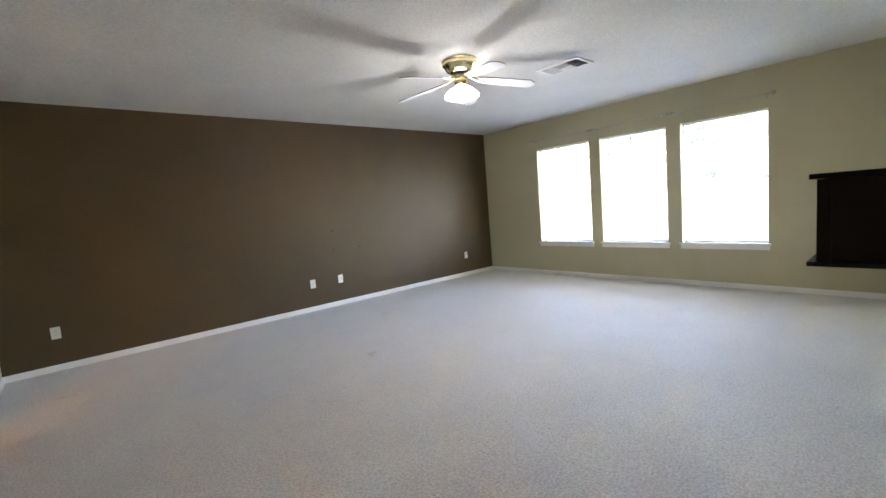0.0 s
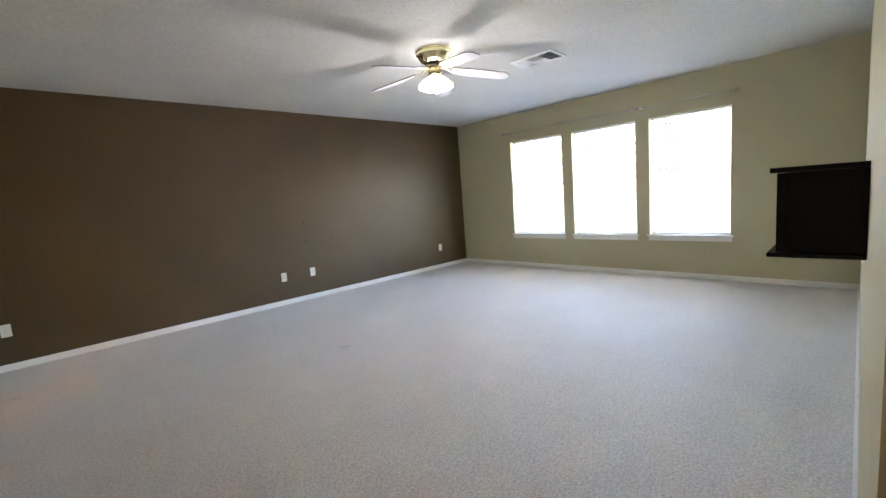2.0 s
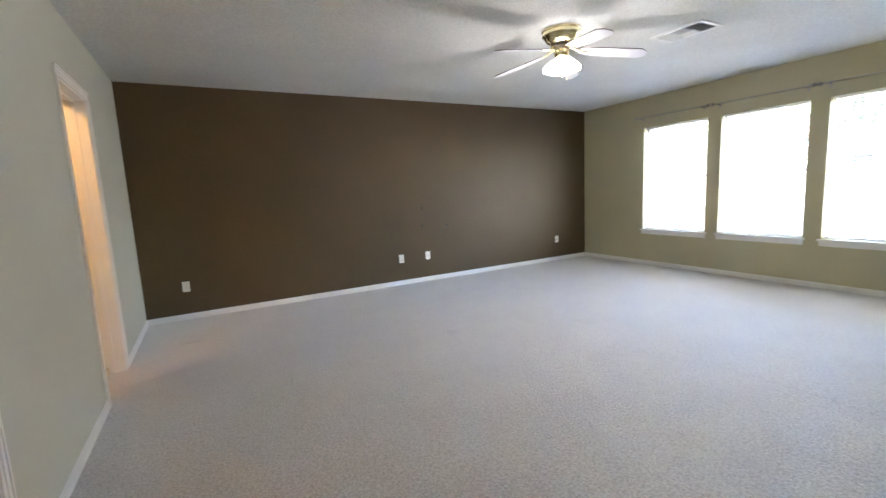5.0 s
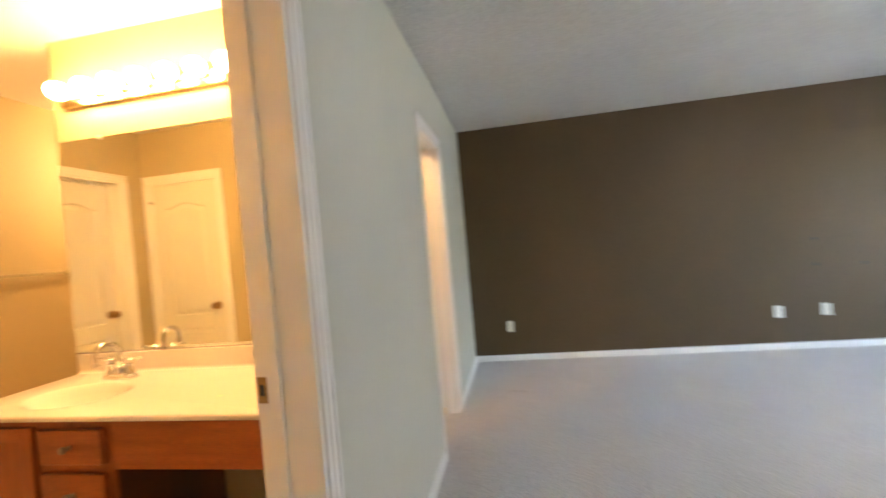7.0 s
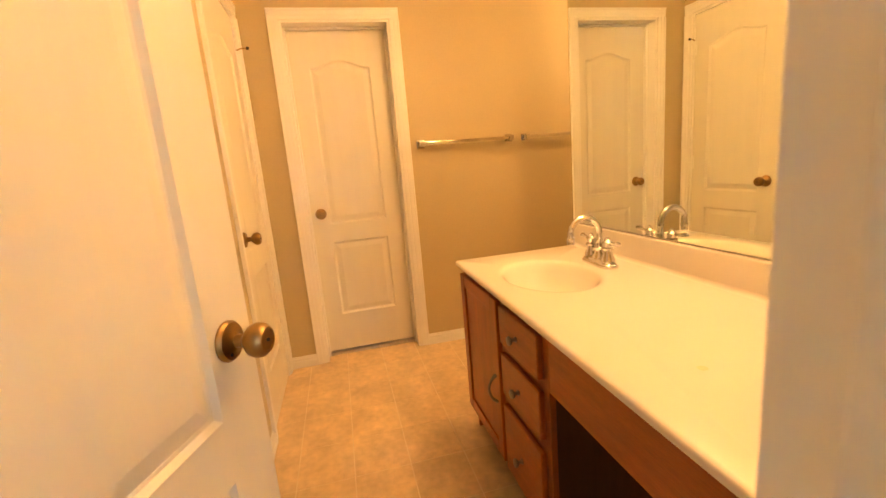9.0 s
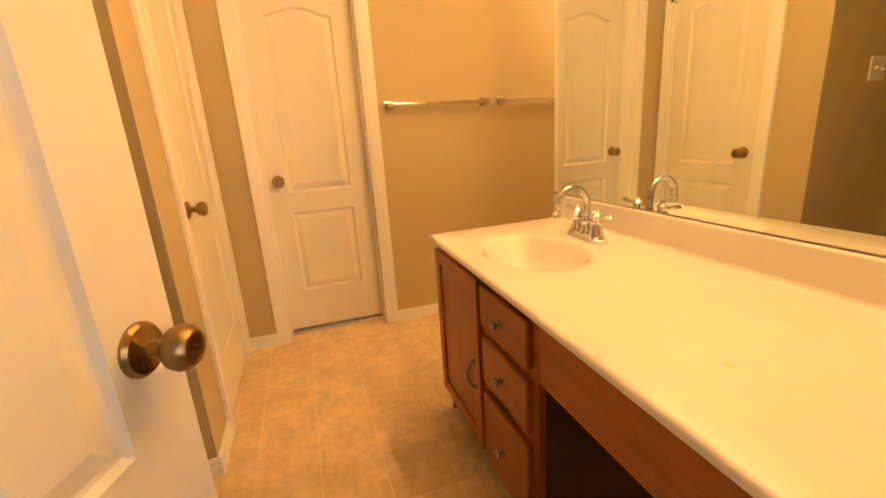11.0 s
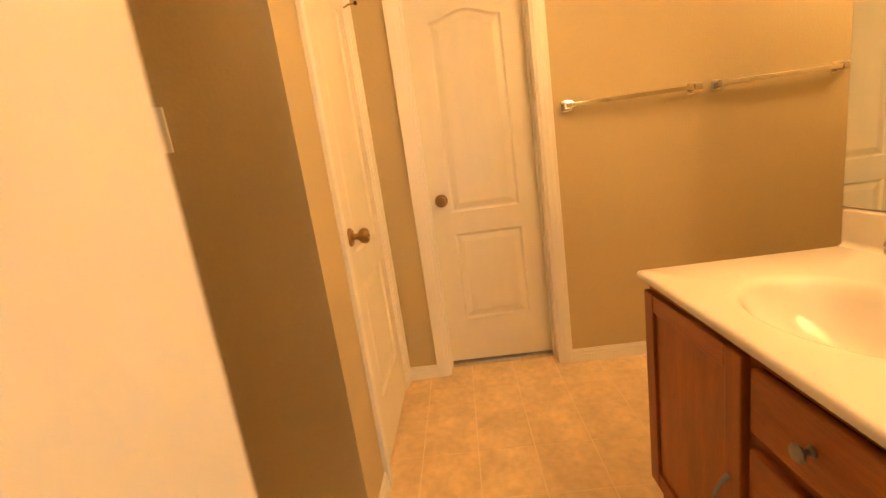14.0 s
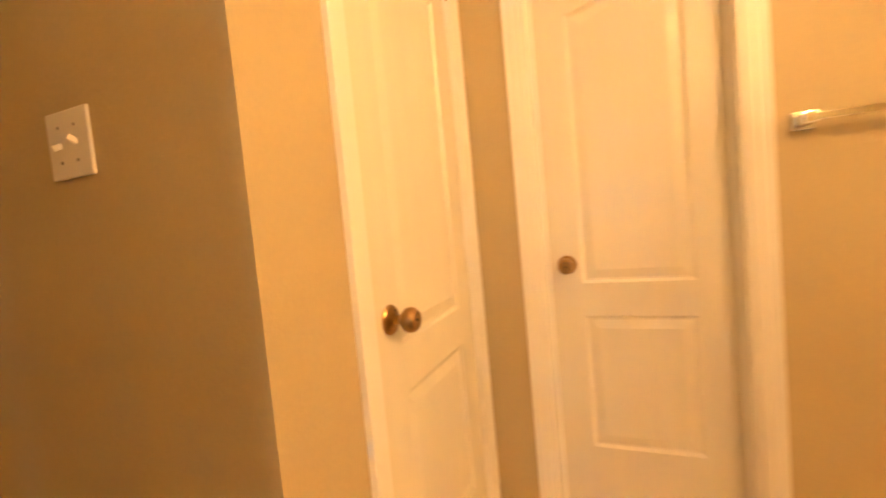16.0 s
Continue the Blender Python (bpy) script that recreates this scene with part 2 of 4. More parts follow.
structure("wall_hall_south", wall_y(-1.54, -1.4, -0.6, 1.09), M_KHAKI, "khaki painted end wall of the entry hall")
structure("ceiling", boxes((XW - 0.14, XE + 0.16, -1.54, YN + 0.14, H, H + 0.12)), M_CEIL, "white popcorn textured bedroom ceiling", "ceiling")
structure("floor", boxes((-0.56, XE + 0.16, -1.54, YN + 0.14, -0.16, ZF)), M_CARPET, "worn grey beige cut pile bedroom carpet", "floor")

# ---------- bathroom and closet shell ----------
structure("wall_bath_east", wall_x(XB, -0.525, -0.5, YN, [(BD0, BD1, -0.05, DH), (CD0, CD1, -0.05, DH)]), M_TAN, "tan painted bathroom wall with the doorway to the bedroom")
structure("wall_bath_mirror", wall_y(YM, YM + 0.11, XSTUB, XB), M_TAN, "tan painted bathroom wall behind the vanity mirror")
structure("wall_bath_far", wall_x(XF - 0.16, XF, 0.75, 4.6, [(1.675, 2.290, -0.05, DH)]), M_TAN, "tan painted bathroom wall with a door and towel bars")
structure("wall_bath_side", wall_y(YSIDE - 0.11, YSIDE, XF, XSW, [(-3.070, -2.418, -0.05, DH)]), M_TAN, "tan painted bathroom wall with a linen closet door")
structure("wall_bath_switch", wall_x(XSW - 0.11, XSW, -0.5, YSIDE - 0.11), M_TAN, "tan painted bathroom wall with a double light switch")
structure("wall_bath_south", wall_y(-0.61, -0.5, XSW - 0.11, XB), M_TAN, "tan painted bathroom end wall behind the door")
structure("wall_alcove_east", wall_x(XSTUB, XSTUB + 0.11, YM + 0.11, 4.6), M_TAN, "tan painted alcove wall")
structure("wall_alcove_north", wall_y(4.6, 4.71, XF - 0.16, XSTUB + 0.11), M_TAN, "tan painted alcove end wall")
structure("wall_linen_back", boxes((XF, XSW - 0.11, 0.75, 0.86, 0, H)), M_TAN, "tan painted back of the linen closet")
structure("wall_wc_back", boxes((-4.5, -4.39, 1.2, 2.8, 0, H), (-4.39, XF - 0.16, 1.2, 1.31, 0, H), (-4.39, XF - 0.16, 2.69, 2.8, 0, H)), M_TAN, "tan painted room behind the far door")
structure("wall_closet", boxes((XSTUB + 0.11, XB, 3.055, 3.10, 0, H), (XSTUB + 0.11, -2.12, 3.10, YN, 0, H), (-2.12, XB, YN, YN + 0.14, 0, H)), M_TAN, "tan painted walls of the lit closet")
structure("ceiling_bath", boxes((-4.5, XW - 0.14, -0.61, YN + 0.14, H, H + 0.12)), M_BCEIL, "white textured bathroom ceiling", "ceiling")

# ---------- doors ----------
def door_slab(w, h, panels, t=0.035):
    """A two-panel door with an arched upper panel, hinge edge at x = 0, faces at y = 0 and y = -t."""
    bm = bmesh.new()
    low0, low1, high0 = panels
    m, n = 0.112, 14
    x0, x1 = m, w - m
    low = [(x0, low0), (x1, low0), (x1, low1), (x0, low1)]
    spring, rise = h - 0.215, 0.042

    def arch(x):
        u = (x - (x0 + x1) / 2) / ((x1 - x0) / 2)
        return spring + rise * (0.5 + 0.5 * math.cos(math.pi * u)) if abs(u) < 1 else spring

    xs = [x0 + (x1 - x0) * i / n for i in range(n + 1)]
    high = [(x0, high0), (x1, high0)] + [(x, arch(x)) for x in reversed(xs)]
    for y, s in ((0.0, 1), (-t, -1)):
        def quad(*ps):
            bm.faces.new([bm.verts.new((px, y, pz)) for px, pz in ps])
        quad((0, 0), (x0, 0), (x0, h), (0, h))
        quad((x1, 0), (w, 0), (w, h), (x1, h))
        quad((x0, 0), (x1, 0), (x1, low0), (x0, low0))
        quad((x0, low1), (x1, low1), (x1, high0), (x0, high0))
        for a, b in zip(xs, xs[1:]):
            quad((a, arch(a)), (b, arch(b)), (b, h), (a, h))
        for loop in (low, high):
            cx = (x0 + x1) / 2
            zs = [p[1] for p in loop]
            cz, hw, hz = (min(zs) + max(zs)) / 2, (x1 - x0) / 2, (max(zs) - min(zs)) / 2
            prev = None
            for off, dep in ((0, 0), (0.003, 0.0030), (0.009, 0.0085), (0.016, 0.0095), (0.046, 0.0030)):
                ring = [bm.verts.new((cx + (px - cx) * (hw - off) / hw, y - s * dep, cz + (pz - cz) * (hz - off) / hz)) for px, pz in loop]
                if prev:
                    for i in range(len(ring)):
                        j = (i + 1) % len(ring)
                        bm.faces.new((prev[i], prev[j], ring[j], ring[i]))
                prev = ring
            bm.faces.new(prev)
    for a, b in (((0, 0), (w, 0)), ((w, 0), (w, h)), ((w, h), (0, h)), ((0, h), (0, 0))):
        bm.faces.new([bm.verts.new(p) for p in ((a[0], 0, a[1]), (b[0], 0, b[1]), (b[0], -t, b[1]), (a[0], -t, a[1]))])
    bmesh.ops.remove_doubles(bm, verts=bm.verts, dist=0.0004)
    return bm


def knob_set(parent, x, z, face, s):
    """Rose and ball knob on the face y = face, standing out towards s."""
    rose = part("door_knob", turned([(0.010, 0.0), (0.034, 0.0), (0.034, 0.004), (0.030, 0.009), (0.016, 0.012), (0.011, 0.016), (0.0105, 0.028), (0.017, 0.034),
                                     (0.0255, 0.042), (0.0285, 0.052), (0.027, 0.062), (0.0205, 0.069), (0.017, 0.0695), (0.0165, 0.0675), (0.003, 0.0675)], 32, "z"),
                M_BRASS, parent, "aged brass door knob on a round rose", True)
    rose.matrix_local = pose(x, face, z, -90 * s, 0, 0)
    part("set_screw", turned([(0.0032, 0.0), (0.0032, 0.0012), (0.001, 0.0016)], 10, "z", (-0.012, -0.019, 0.0105)), M_SLOT, rose)
    part("lock_button", turned([(0.003, 0), (0.003, 0.003), (0.001, 0.004)], 10, "z", (0, 0, 0.0675)), M_SLOT, rose)
    return rose


def hinges(parent, zs, x=0.0, y=0.0):
    for z in zs:
        h = part("hinge", turned([(0.006, -0.045), (0.006, 0.045), (0.003, 0.049)], 10), M_WHITE, parent, "white painted butt hinge", True)
        h.location = (x, y, z)
        part("hinge_leaf", boxes((-0.002, 0.022, -0.0035, -0.0005, -0.044, 0.044)), M_WHITE, h)


def door(name, label, hinge, rz, w, knob_sides=(1, -1), h=2.02, hinge_side=1, gap=0.012, panels=(0.245, 0.728, 0.846)):
    d = thing(name, label, "door", (*hinge, gap), "structure", "", rz)
    slab = part("door_slab", door_slab(w, h, panels), M_DOOR, d, "", False)
    for s in knob_sides:
        knob_set(slab, w - 0.065, 0.915, 0.0 if s > 0 else -0.035, s)
    hinges(d, (0.28, 1.04, 1.80), -0.004, 0.006 if hinge_side > 0 else -0.041)
    part("latch_plate", boxes((w - 0.0005, w + 0.0015, -0.029, -0.006, 0.885, 0.945)), M_BRASS, slab, "brass latch plate")
    return d


def casing(name, plane, axis, s, a0, a1, top, label, w=0.058, low=0.0):
    """Moulded casing round an opening on a wall face; s is the way that the face looks."""
    e = thing(name, label, "door casing", (0, 0, 0), "structure")

    def strip(name2, lo, hi, z0, z1, inner):
        t1, t2 = 0.010, 0.017
        bs = []
        if inner == "top":
            bs = [(lo, hi, z0, z0 + 0.022, t1), (lo, hi, z0 + 0.022, z1 - 0.012, t1 + 0.003), (lo, hi, z1 - 0.012, z1, t2)]
        elif inner == "hi":
            bs = [(hi - 0.022, hi, z0, z1, t1), (lo + 0.012, hi - 0.022, z0, z1, t1 + 0.003), (lo, lo + 0.012, z0, z1, t2)]
        else:
            bs = [(lo, lo + 0.022, z0, z1, t1), (lo + 0.022, hi - 0.012, z0, z1, t1 + 0.003), (hi - 0.012, hi, z0, z1, t2)]
        out = []
        for p0, p1, q0, q1, t in bs:
            f0, f1 = sorted((plane, plane + s * t))
            out.append((f0, f1, p0, p1, q0, q1) if axis == "x" else (p0, p1, f0, f1, q0, q1))
        part(name2, boxes(*out, bevel=0.0015, seg=1), M_WHITE, e)

    strip("side_casing", a0 - w, a0, low, top, "hi")
    strip("side_casing", a1, a1 + w, low, top, "lo")
    strip("head_casing", a0 - w, a1 + w, top, top + w, "top")
    return e


def jamb(name, axis, p0, p1, a0, a1, top, label, stop=None, low=0.0):
    """Lining of an opening through a wall from p0 to p1."""
    e = thing(name, label, "door jamb", (0, 0, 0), "structure")
    t = 0.014

    def b(u0, u1, v0, v1, z0, z1):
        return (u0, u1, v0, v1, z0, z1) if axis == "x" else (v0, v1, u0, u1, z0, z1)
    part("side_jamb", boxes(b(p0, p1, a0, a0 + t, low, top)), M_WHITE, e)
    part("side_jamb", boxes(b(p0, p1, a1 - t, a1, low, top)), M_WHITE, e)
    part("head_jamb", boxes(b(p0, p1, a0 + t, a1 - t, top - t, top)), M_WHITE, e)
    if stop:
        s0, s1 = stop
        part("door_stop", boxes(b(s0, s1, a0 + t, a0 + t + 0.011, low, top - t), bevel=0.002, seg=1), M_WHITE, e)
        part("door_stop", boxes(b(s0, s1, a1 - t - 0.011, a1 - t, low, top - t), bevel=0.002, seg=1), M_WHITE, e)
        part("door_stop", boxes(b(s0, s1, a0 + t + 0.011, a1 - t - 0.011, top - t - 0.011, top - t), bevel=0.002, seg=1), M_WHITE, e)
    return e


# bathroom doorway
j = jamb("door_jamb_1", "x", XB - 0.001, XW + 0.001, BD0, BD1, DH, "white painted jamb of the bathroom doorway", (XB + 0.040, XB + 0.074), ZF)
part("strike_plate", boxes((-0.622, -0.594, BD1 - 0.0165, BD1 - 0.0142, 0.892, 0.962), bevel=0.0006, seg=1), M_BRASS, j, "aged brass strike plate")
part("strike_hole", boxes((-0.615, -0.602, BD1 - 0.0170, BD1 - 0.0166, 0.912, 0.942)), M_SLOT, j)
casing("door_casing_1", XW, "x", 1, BD0, BD1, DH, "white moulded casing round the bathroom doorway", 0.058, ZF)
casing("door_casing_2", XB, "x", -1, BD0, BD1, DH, "white moulded casing inside the bathroom doorway")
door("door_1", "open white two-panel bathroom door with aged brass knobs", (XB - 0.002, 1.438), 160.5, 0.676, (1, -1), 2.02, -1, 0.012, (0.225, 0.692, 0.800))
# closet doorway
jamb("door_jamb_2", "x", XB - 0.001, XW + 0.001, CD0, CD1, DH, "white painted jamb of the closet doorway", (XW - 0.095, XW - 0.060), ZF)
casing("door_casing_3", XW, "x", 1, CD0, CD1, DH, "white moulded casing round the closet doorway", 0.058, ZF)
# far door
jamb("door_jamb_3", "x", XF - 0.161, XF + 0.001, 1.675, 2.290, DH, "white painted jamb of the far bathroom door", (XF - 0.105, XF - 0.075))
casing("door_casing_4", XF, "x", 1, 1.675, 2.290, DH, "white moulded casing round the closed bathroom door")
door("door_2", "closed white two-panel door with an aged brass knob", (XF - 0.108, 2.273), -90.0, 0.581, (1,), 1.995, -1, 0.027)
# linen closet door
jamb("door_jamb_4", "y", YSIDE - 0.111, YSIDE + 0.001, -3.070, -2.418, DH, "white painted jamb of the linen closet door", (YSIDE - 0.075, YSIDE - 0.045))
casing("door_casing_5", YSIDE, "y", 1, -3.070, -2.418, DH, "white moulded casing round the linen closet door", 0.064)
door("door_3", "closed white two-panel linen closet door with an aged brass knob", (-3.053, YSIDE - 0.006), 0.0, 0.618, (1,), 2.01, 1)

# Pale metal strip added to stand for daylight leaking under the far door.
structure("threshold", boxes((XF - 0.150, XF - 0.085, 1.689, 2.276, -0.001, 0.018), bevel=0.004), M_ALU, "metal threshold strip added for the daylight line under the closed bathroom door", "threshold")

pin = part("hinge_pin_stop", tube([(-0.004, 0.006, 1.852), (0.010, 0.030, 1.856), (0.016, 0.060, 1.856)], [0.004, 0.0035, 0.0035], 8), M_BRASS, bpy.data.objects["door_3"], "brass hinge pin door stop", True)
part("stop_pad", turned([(0.008, 0), (0.008, 0.010), (0.005, 0.013)], 12, "y", (0.016, 0.058, 1.856)), M_SLOT, pin)

# ---------- baseboards ----------
def baseboard(name, runs, h, label, low=0.0):
    """Runs: (axis, plane, side, lo, hi)."""
    e = thing(name, label, "baseboard", (0, 0, 0), "structure")
    for axis, plane, s, lo, hi in runs:
        bs = []
        for t, z0, z1 in ((0.014, low, low + h * 0.60), (0.009, low + h * 0.60, low + h * 0.68), (0.012, low + h * 0.68, low + h * 0.86), (0.006, low + h * 0.86, low + h)):
            f0, f1 = sorted((plane, plane + s * t))
            bs.append((f0, f1, lo, hi, z0, z1) if axis == "x" else (lo, hi, f0, f1, z0, z1))
        part("baseboard_run", boxes(*bs), M_WHITE, e)
    return e


baseboard("baseboard_bedroom", [("y", YN, -1, XW, XE), ("x", XE, -1, YS, YN - 0.013), 
                                ("x", XW, 1, BD1 + 0.058, CD0 - 0.058), ("x", XW, 1, CD1 + 0.058, YN - 0.013), ("x", XW, 1, -1.4, BD0 - 0.058)],
          0.060, "white painted moulded baseboard along the carpet", ZF)
baseboard("baseboard_south", [("y", YS, 1, 0.95, XE - 0.013)], 0.060, "white painted moulded baseboard on the khaki wall", ZF).matrix_world = SOUTH
baseboard("baseboard_bath", [("x", XF, 1, 2.290 + 0.058, 4.6), ("x", XF, 1, YSIDE + 0.013, 1.675 - 0.058), ("x", XSW, 1, -0.5, YSIDE + 0.013),
                             ("y", YSIDE, 1, -2.418 + 0.064, XSW)], 0.072, "white painted moulded bathroom baseboard")

# ---------- windows ----------
def window(i, y0, y1):
    w = thing("window_%d" % i, "white vinyl single-hung window, bright daylight behind", "window", (0, 0, 0), "structure")
    xo, xi = XE + 0.105, XE + 0.150
    f = 0.026
    part("window_frame", boxes((xo, xi, y0, y0 + f, WZ0, WZ1), (xo, xi, y1 - f, y1, WZ0, WZ1), (xo, xi, y0 + f, y1 - f, WZ0, WZ0 + f),
                               (xo, xi, y0 + f, y1 - f, WZ1 - f, WZ1)), M_VINYL, w)
    zm = 1.29
    part("meeting_rail", boxes((xo - 0.004, xi - 0.008, y0 + f, y1 - f, zm - 0.02, zm + 0.02), bevel=0.003, seg=1), M_VINYL, w)
    for z0, z1, x in ((WZ0 + f, zm - 0.02, xo + 0.012), (zm + 0.02, WZ1 - f, xo + 0.026)):
        p = part("window_pane", boxes((x, x + 0.004, y0 + f, y1 - f, z0, z1)), M_GLASS, w)
        p.visible_shadow = False
    part("window_sill", boxes((XE - 0.035, xo, y0 - 0.03, y1 + 0.03, WZ0 - 0.022, WZ0 - 0.0005), bevel=0.004), M_WHITE, w)
    part("sill_apron", boxes((XE - 0.014, XE, y0 - 0.015, y1 + 0.015, WZ0 - 0.078, WZ0 - 0.022), bevel=0.003), M_WHITE, w)
    # blind
    b = thing("window_blind", "white aluminium mini blind lowered with open slats", "window blind", (0, 0, 0), "", "window blinds")
    xb = XE + 0.055
    part("headrail", boxes((xb - 0.016, xb + 0.016, y0 + 0.008, y1 - 0.008, WZ1 - 0.030, WZ1 - 0.002), bevel=0.002), M_SLAT, b)
    bm = bmesh.new()
    z = WZ0 + 0.035
    while z < WZ1 - 0.04:
        ring = []
        for k in range(4):
            u = -0.0125 + 0.025 * k / 3
            dz = 0.0022 * (1 - (u / 0.0125) ** 2) + u * 0.10
            ring.append([bm.verts.new((xb + u, yy, z + dz)) for yy in (y0 + 0.010, y1 - 0.010)])
        for a, c in zip(ring, ring[1:]):
            bm.faces.new((a[0], a[1], c[1], c[0]))
        z += 0.0205
    s = part("slats", bm, M_SLAT, b, "thin white slats", True)
    s["kind"] = "stuff"
    part("bottom_rail", boxes((xb - 0.012, xb + 0.012, y0 + 0.010, y1 - 0.010, WZ0 + 0.006, WZ0 + 0.022), bevel=0.003), M_SLAT, b)
    for yy in (y0 + 0.16, y1 - 0.16):
        part("ladder_cord", boxes((xb - 0.0135, xb - 0.0125, yy - 0.001, yy + 0.001, WZ0 + 0.02, WZ1 - 0.03)), M_SLAT, b)
    part("tilt_wand", tube([(xb - 0.02, y1 - 0.09, WZ1 - 0.03), (xb - 0.021, y1 - 0.09, WZ1 - 0.75)], 0.004, 8), M_SLAT, b)


for i, (a, b) in enumerate(WIN):
    window(i + 1, a, b)

# curtain rods
def curtain_rod(y0, y1):
    e = thing("curtain_rod", "thin dark pewter curtain rod on wall brackets, without curtains", "curtain rod", (0, 0, 0), "", "curtain rods")
    z, x = 2.19, XE - 0.075
    part("rod", tube([(x, y0, z), (x, y1, z)], 0.0068, 12), M_STEEL, e, "", True)
    for yy, s in ((y0, -1), (y1, 1)):
        prof = [(0.004, 0.0), (0.014, 0.005), (0.025, 0.020), (0.025, 0.030), (0.012, 0.048), (0.003, 0.053)]
        f = part("finial", turned(prof, 16, "y"), M_STEEL, e, "", True)
        f.location = (x, yy, z)
        if s < 0:
            f.rotation_euler = (0, 0, math.pi)
        br = part("bracket", tube([(XE - 0.002, yy - s * 0.045, z - 0.012), (x - 0.004, yy - s * 0.045, z - 0.012), (x - 0.012, yy - s * 0.045, z)], 0.006, 8), M_STEEL, e, "", True)
        part("bracket_plate", boxes((XE - 0.004, XE - 0.0005, yy - s * 0.045 - 0.012, yy - s * 0.045 + 0.012, z - 0.045, z + 0.03), bevel=0.001, seg=1), M_STEEL, br)
    return e


for a, b in ((3.60, 4.61), (2.475, 3.49), (1.365, 2.37)):
    curtain_rod(a, b)

# ---------- ceiling fan ----------
def ceiling_fan(x, y):
    f = thing("ceiling_fan", "brass ceiling fan with five white blades and a lit light", "ceiling fan", (x, y, H))
    part("motor_housing", turned([(0.148, -0.0005), (0.157, -0.006), (0.157, -0.014), (0.150, -0.019), (0.153, -0.024), (0.153, -0.046), (0.146, -0.052), (0.142, -0.056),
                                  (0.136, -0.070), (0.118, -0.092), (0.090, -0.108), (0.086, -0.118), (0.070, -0.124), (0.03, -0.125)], 40), M_GOLD, f, "polished brass motor housing", True)
    part("flywheel", turned([(0.03, -0.125), (0.080, -0.128), (0.084, -0.134), (0.080, -0.142), (0.03, -0.145)], 32), M_PEWTER, f, "", True)
    part("switch_cup", turned([(0.03, -0.145), (0.046, -0.148), (0.060, -0.165), (0.062, -0.190), (0.050, -0.215), (0.040, -0.228), (0.02, -0.230)], 32), M_GOLD, f, "polished brass switch cup", True)
    for k in range(5):
        a = 37 + 72 * k
        arm = part("blade_arm", tube([(0.060, 0, -0.137), (0.095, 0, -0.150), (0.135, 0.006, -0.172), (0.215, 0.008, -0.186)], [0.009, 0.008, 0.009, 0.006], 8), M_GOLD, f, "brass blade arm", True)
        arm.rotation_euler = (0, 0, radians(a))
        bm = bmesh.new()
        out = [(0.155, -0.045), (0.30, -0.060), (0.615, -0.067), (0.662, -0.030), (0.662, 0.030), (0.615, 0.067), (0.30, 0.060), (0.155, 0.045)]
        tilt, droop = math.tan(radians(11)), 0.125
        top = [bm.verts.new((u, v, -0.150 - u * droop - v * tilt)) for u, v in out]
        bot = [bm.verts.new((u, v, -0.157 - u * droop - v * tilt)) for u, v in out]
        bm.faces.new(top)
        bm.faces.new(bot[::-1])
        for i in range(len(out)):
            j2 = (i + 1) % len(out)
            bm.faces.new((top[i], top[j2], bot[j2], bot[i]))
        bl = part("blade", bm, M_BLADE, arm, "white blade with dark edge")
        bl.data.materials.append(M_BLADE_EDGE)
        for p in bl.data.polygons:
            if len(p.vertices) == 4:
                p.material_index = 1
    # ruffled frosted glass bowl
    bm = bmesh.new()
    prof = [(0.038, -0.218), (0.062, -0.226), (0.100, -0.248), (0.132, -0.280), (0.150, -0.305), (0.146, -0.316), (0.110, -0.330), (0.050, -0.336)]
    n, rings = 48, []
    for r, z in prof:
        k = max(0.0, (r - 0.05) / 0.06)
        rings.append([bm.verts.new(((r + 0.004 * k * math.cos(12 * 2 * math.pi * i / n)) * math.cos(2 * math.pi * i / n),
                                    (r + 0.004 * k * math.cos(12 * 2 * math.pi * i / n)) * math.sin(2 * math.pi * i / n), z)) for i in range(n)])
    for a, b in zip(rings, rings[1:]):
        for i in range(n):
            bm.faces.new((a[i], a[(i + 1) % n], b[(i + 1) % n], b[i]))
    bm.faces.new(rings[-1])
    part("glass_shade", bm, M_FROST, f, "glowing frosted glass shade", True)
    part("shade_finial", turned([(0.012, -0.335), (0.014, -0.342), (0.006, -0.352), (0.008, -0.358), (0.003, -0.365)], 14), M_GOLD, f, "", True)
    for dx, ln in ((0.052, 0.17), (-0.050, 0.14)):
        part("pull_chain", tube([(dx, 0.01, -0.205), (dx * 1.25, 0.012, -0.23), (dx * 1.3, 0.012, -0.23 - ln)], 0.0015, 6), M_GOLD, f)
    return f


FAN = (2.920, 2.940)
ceiling_fan(*FAN)

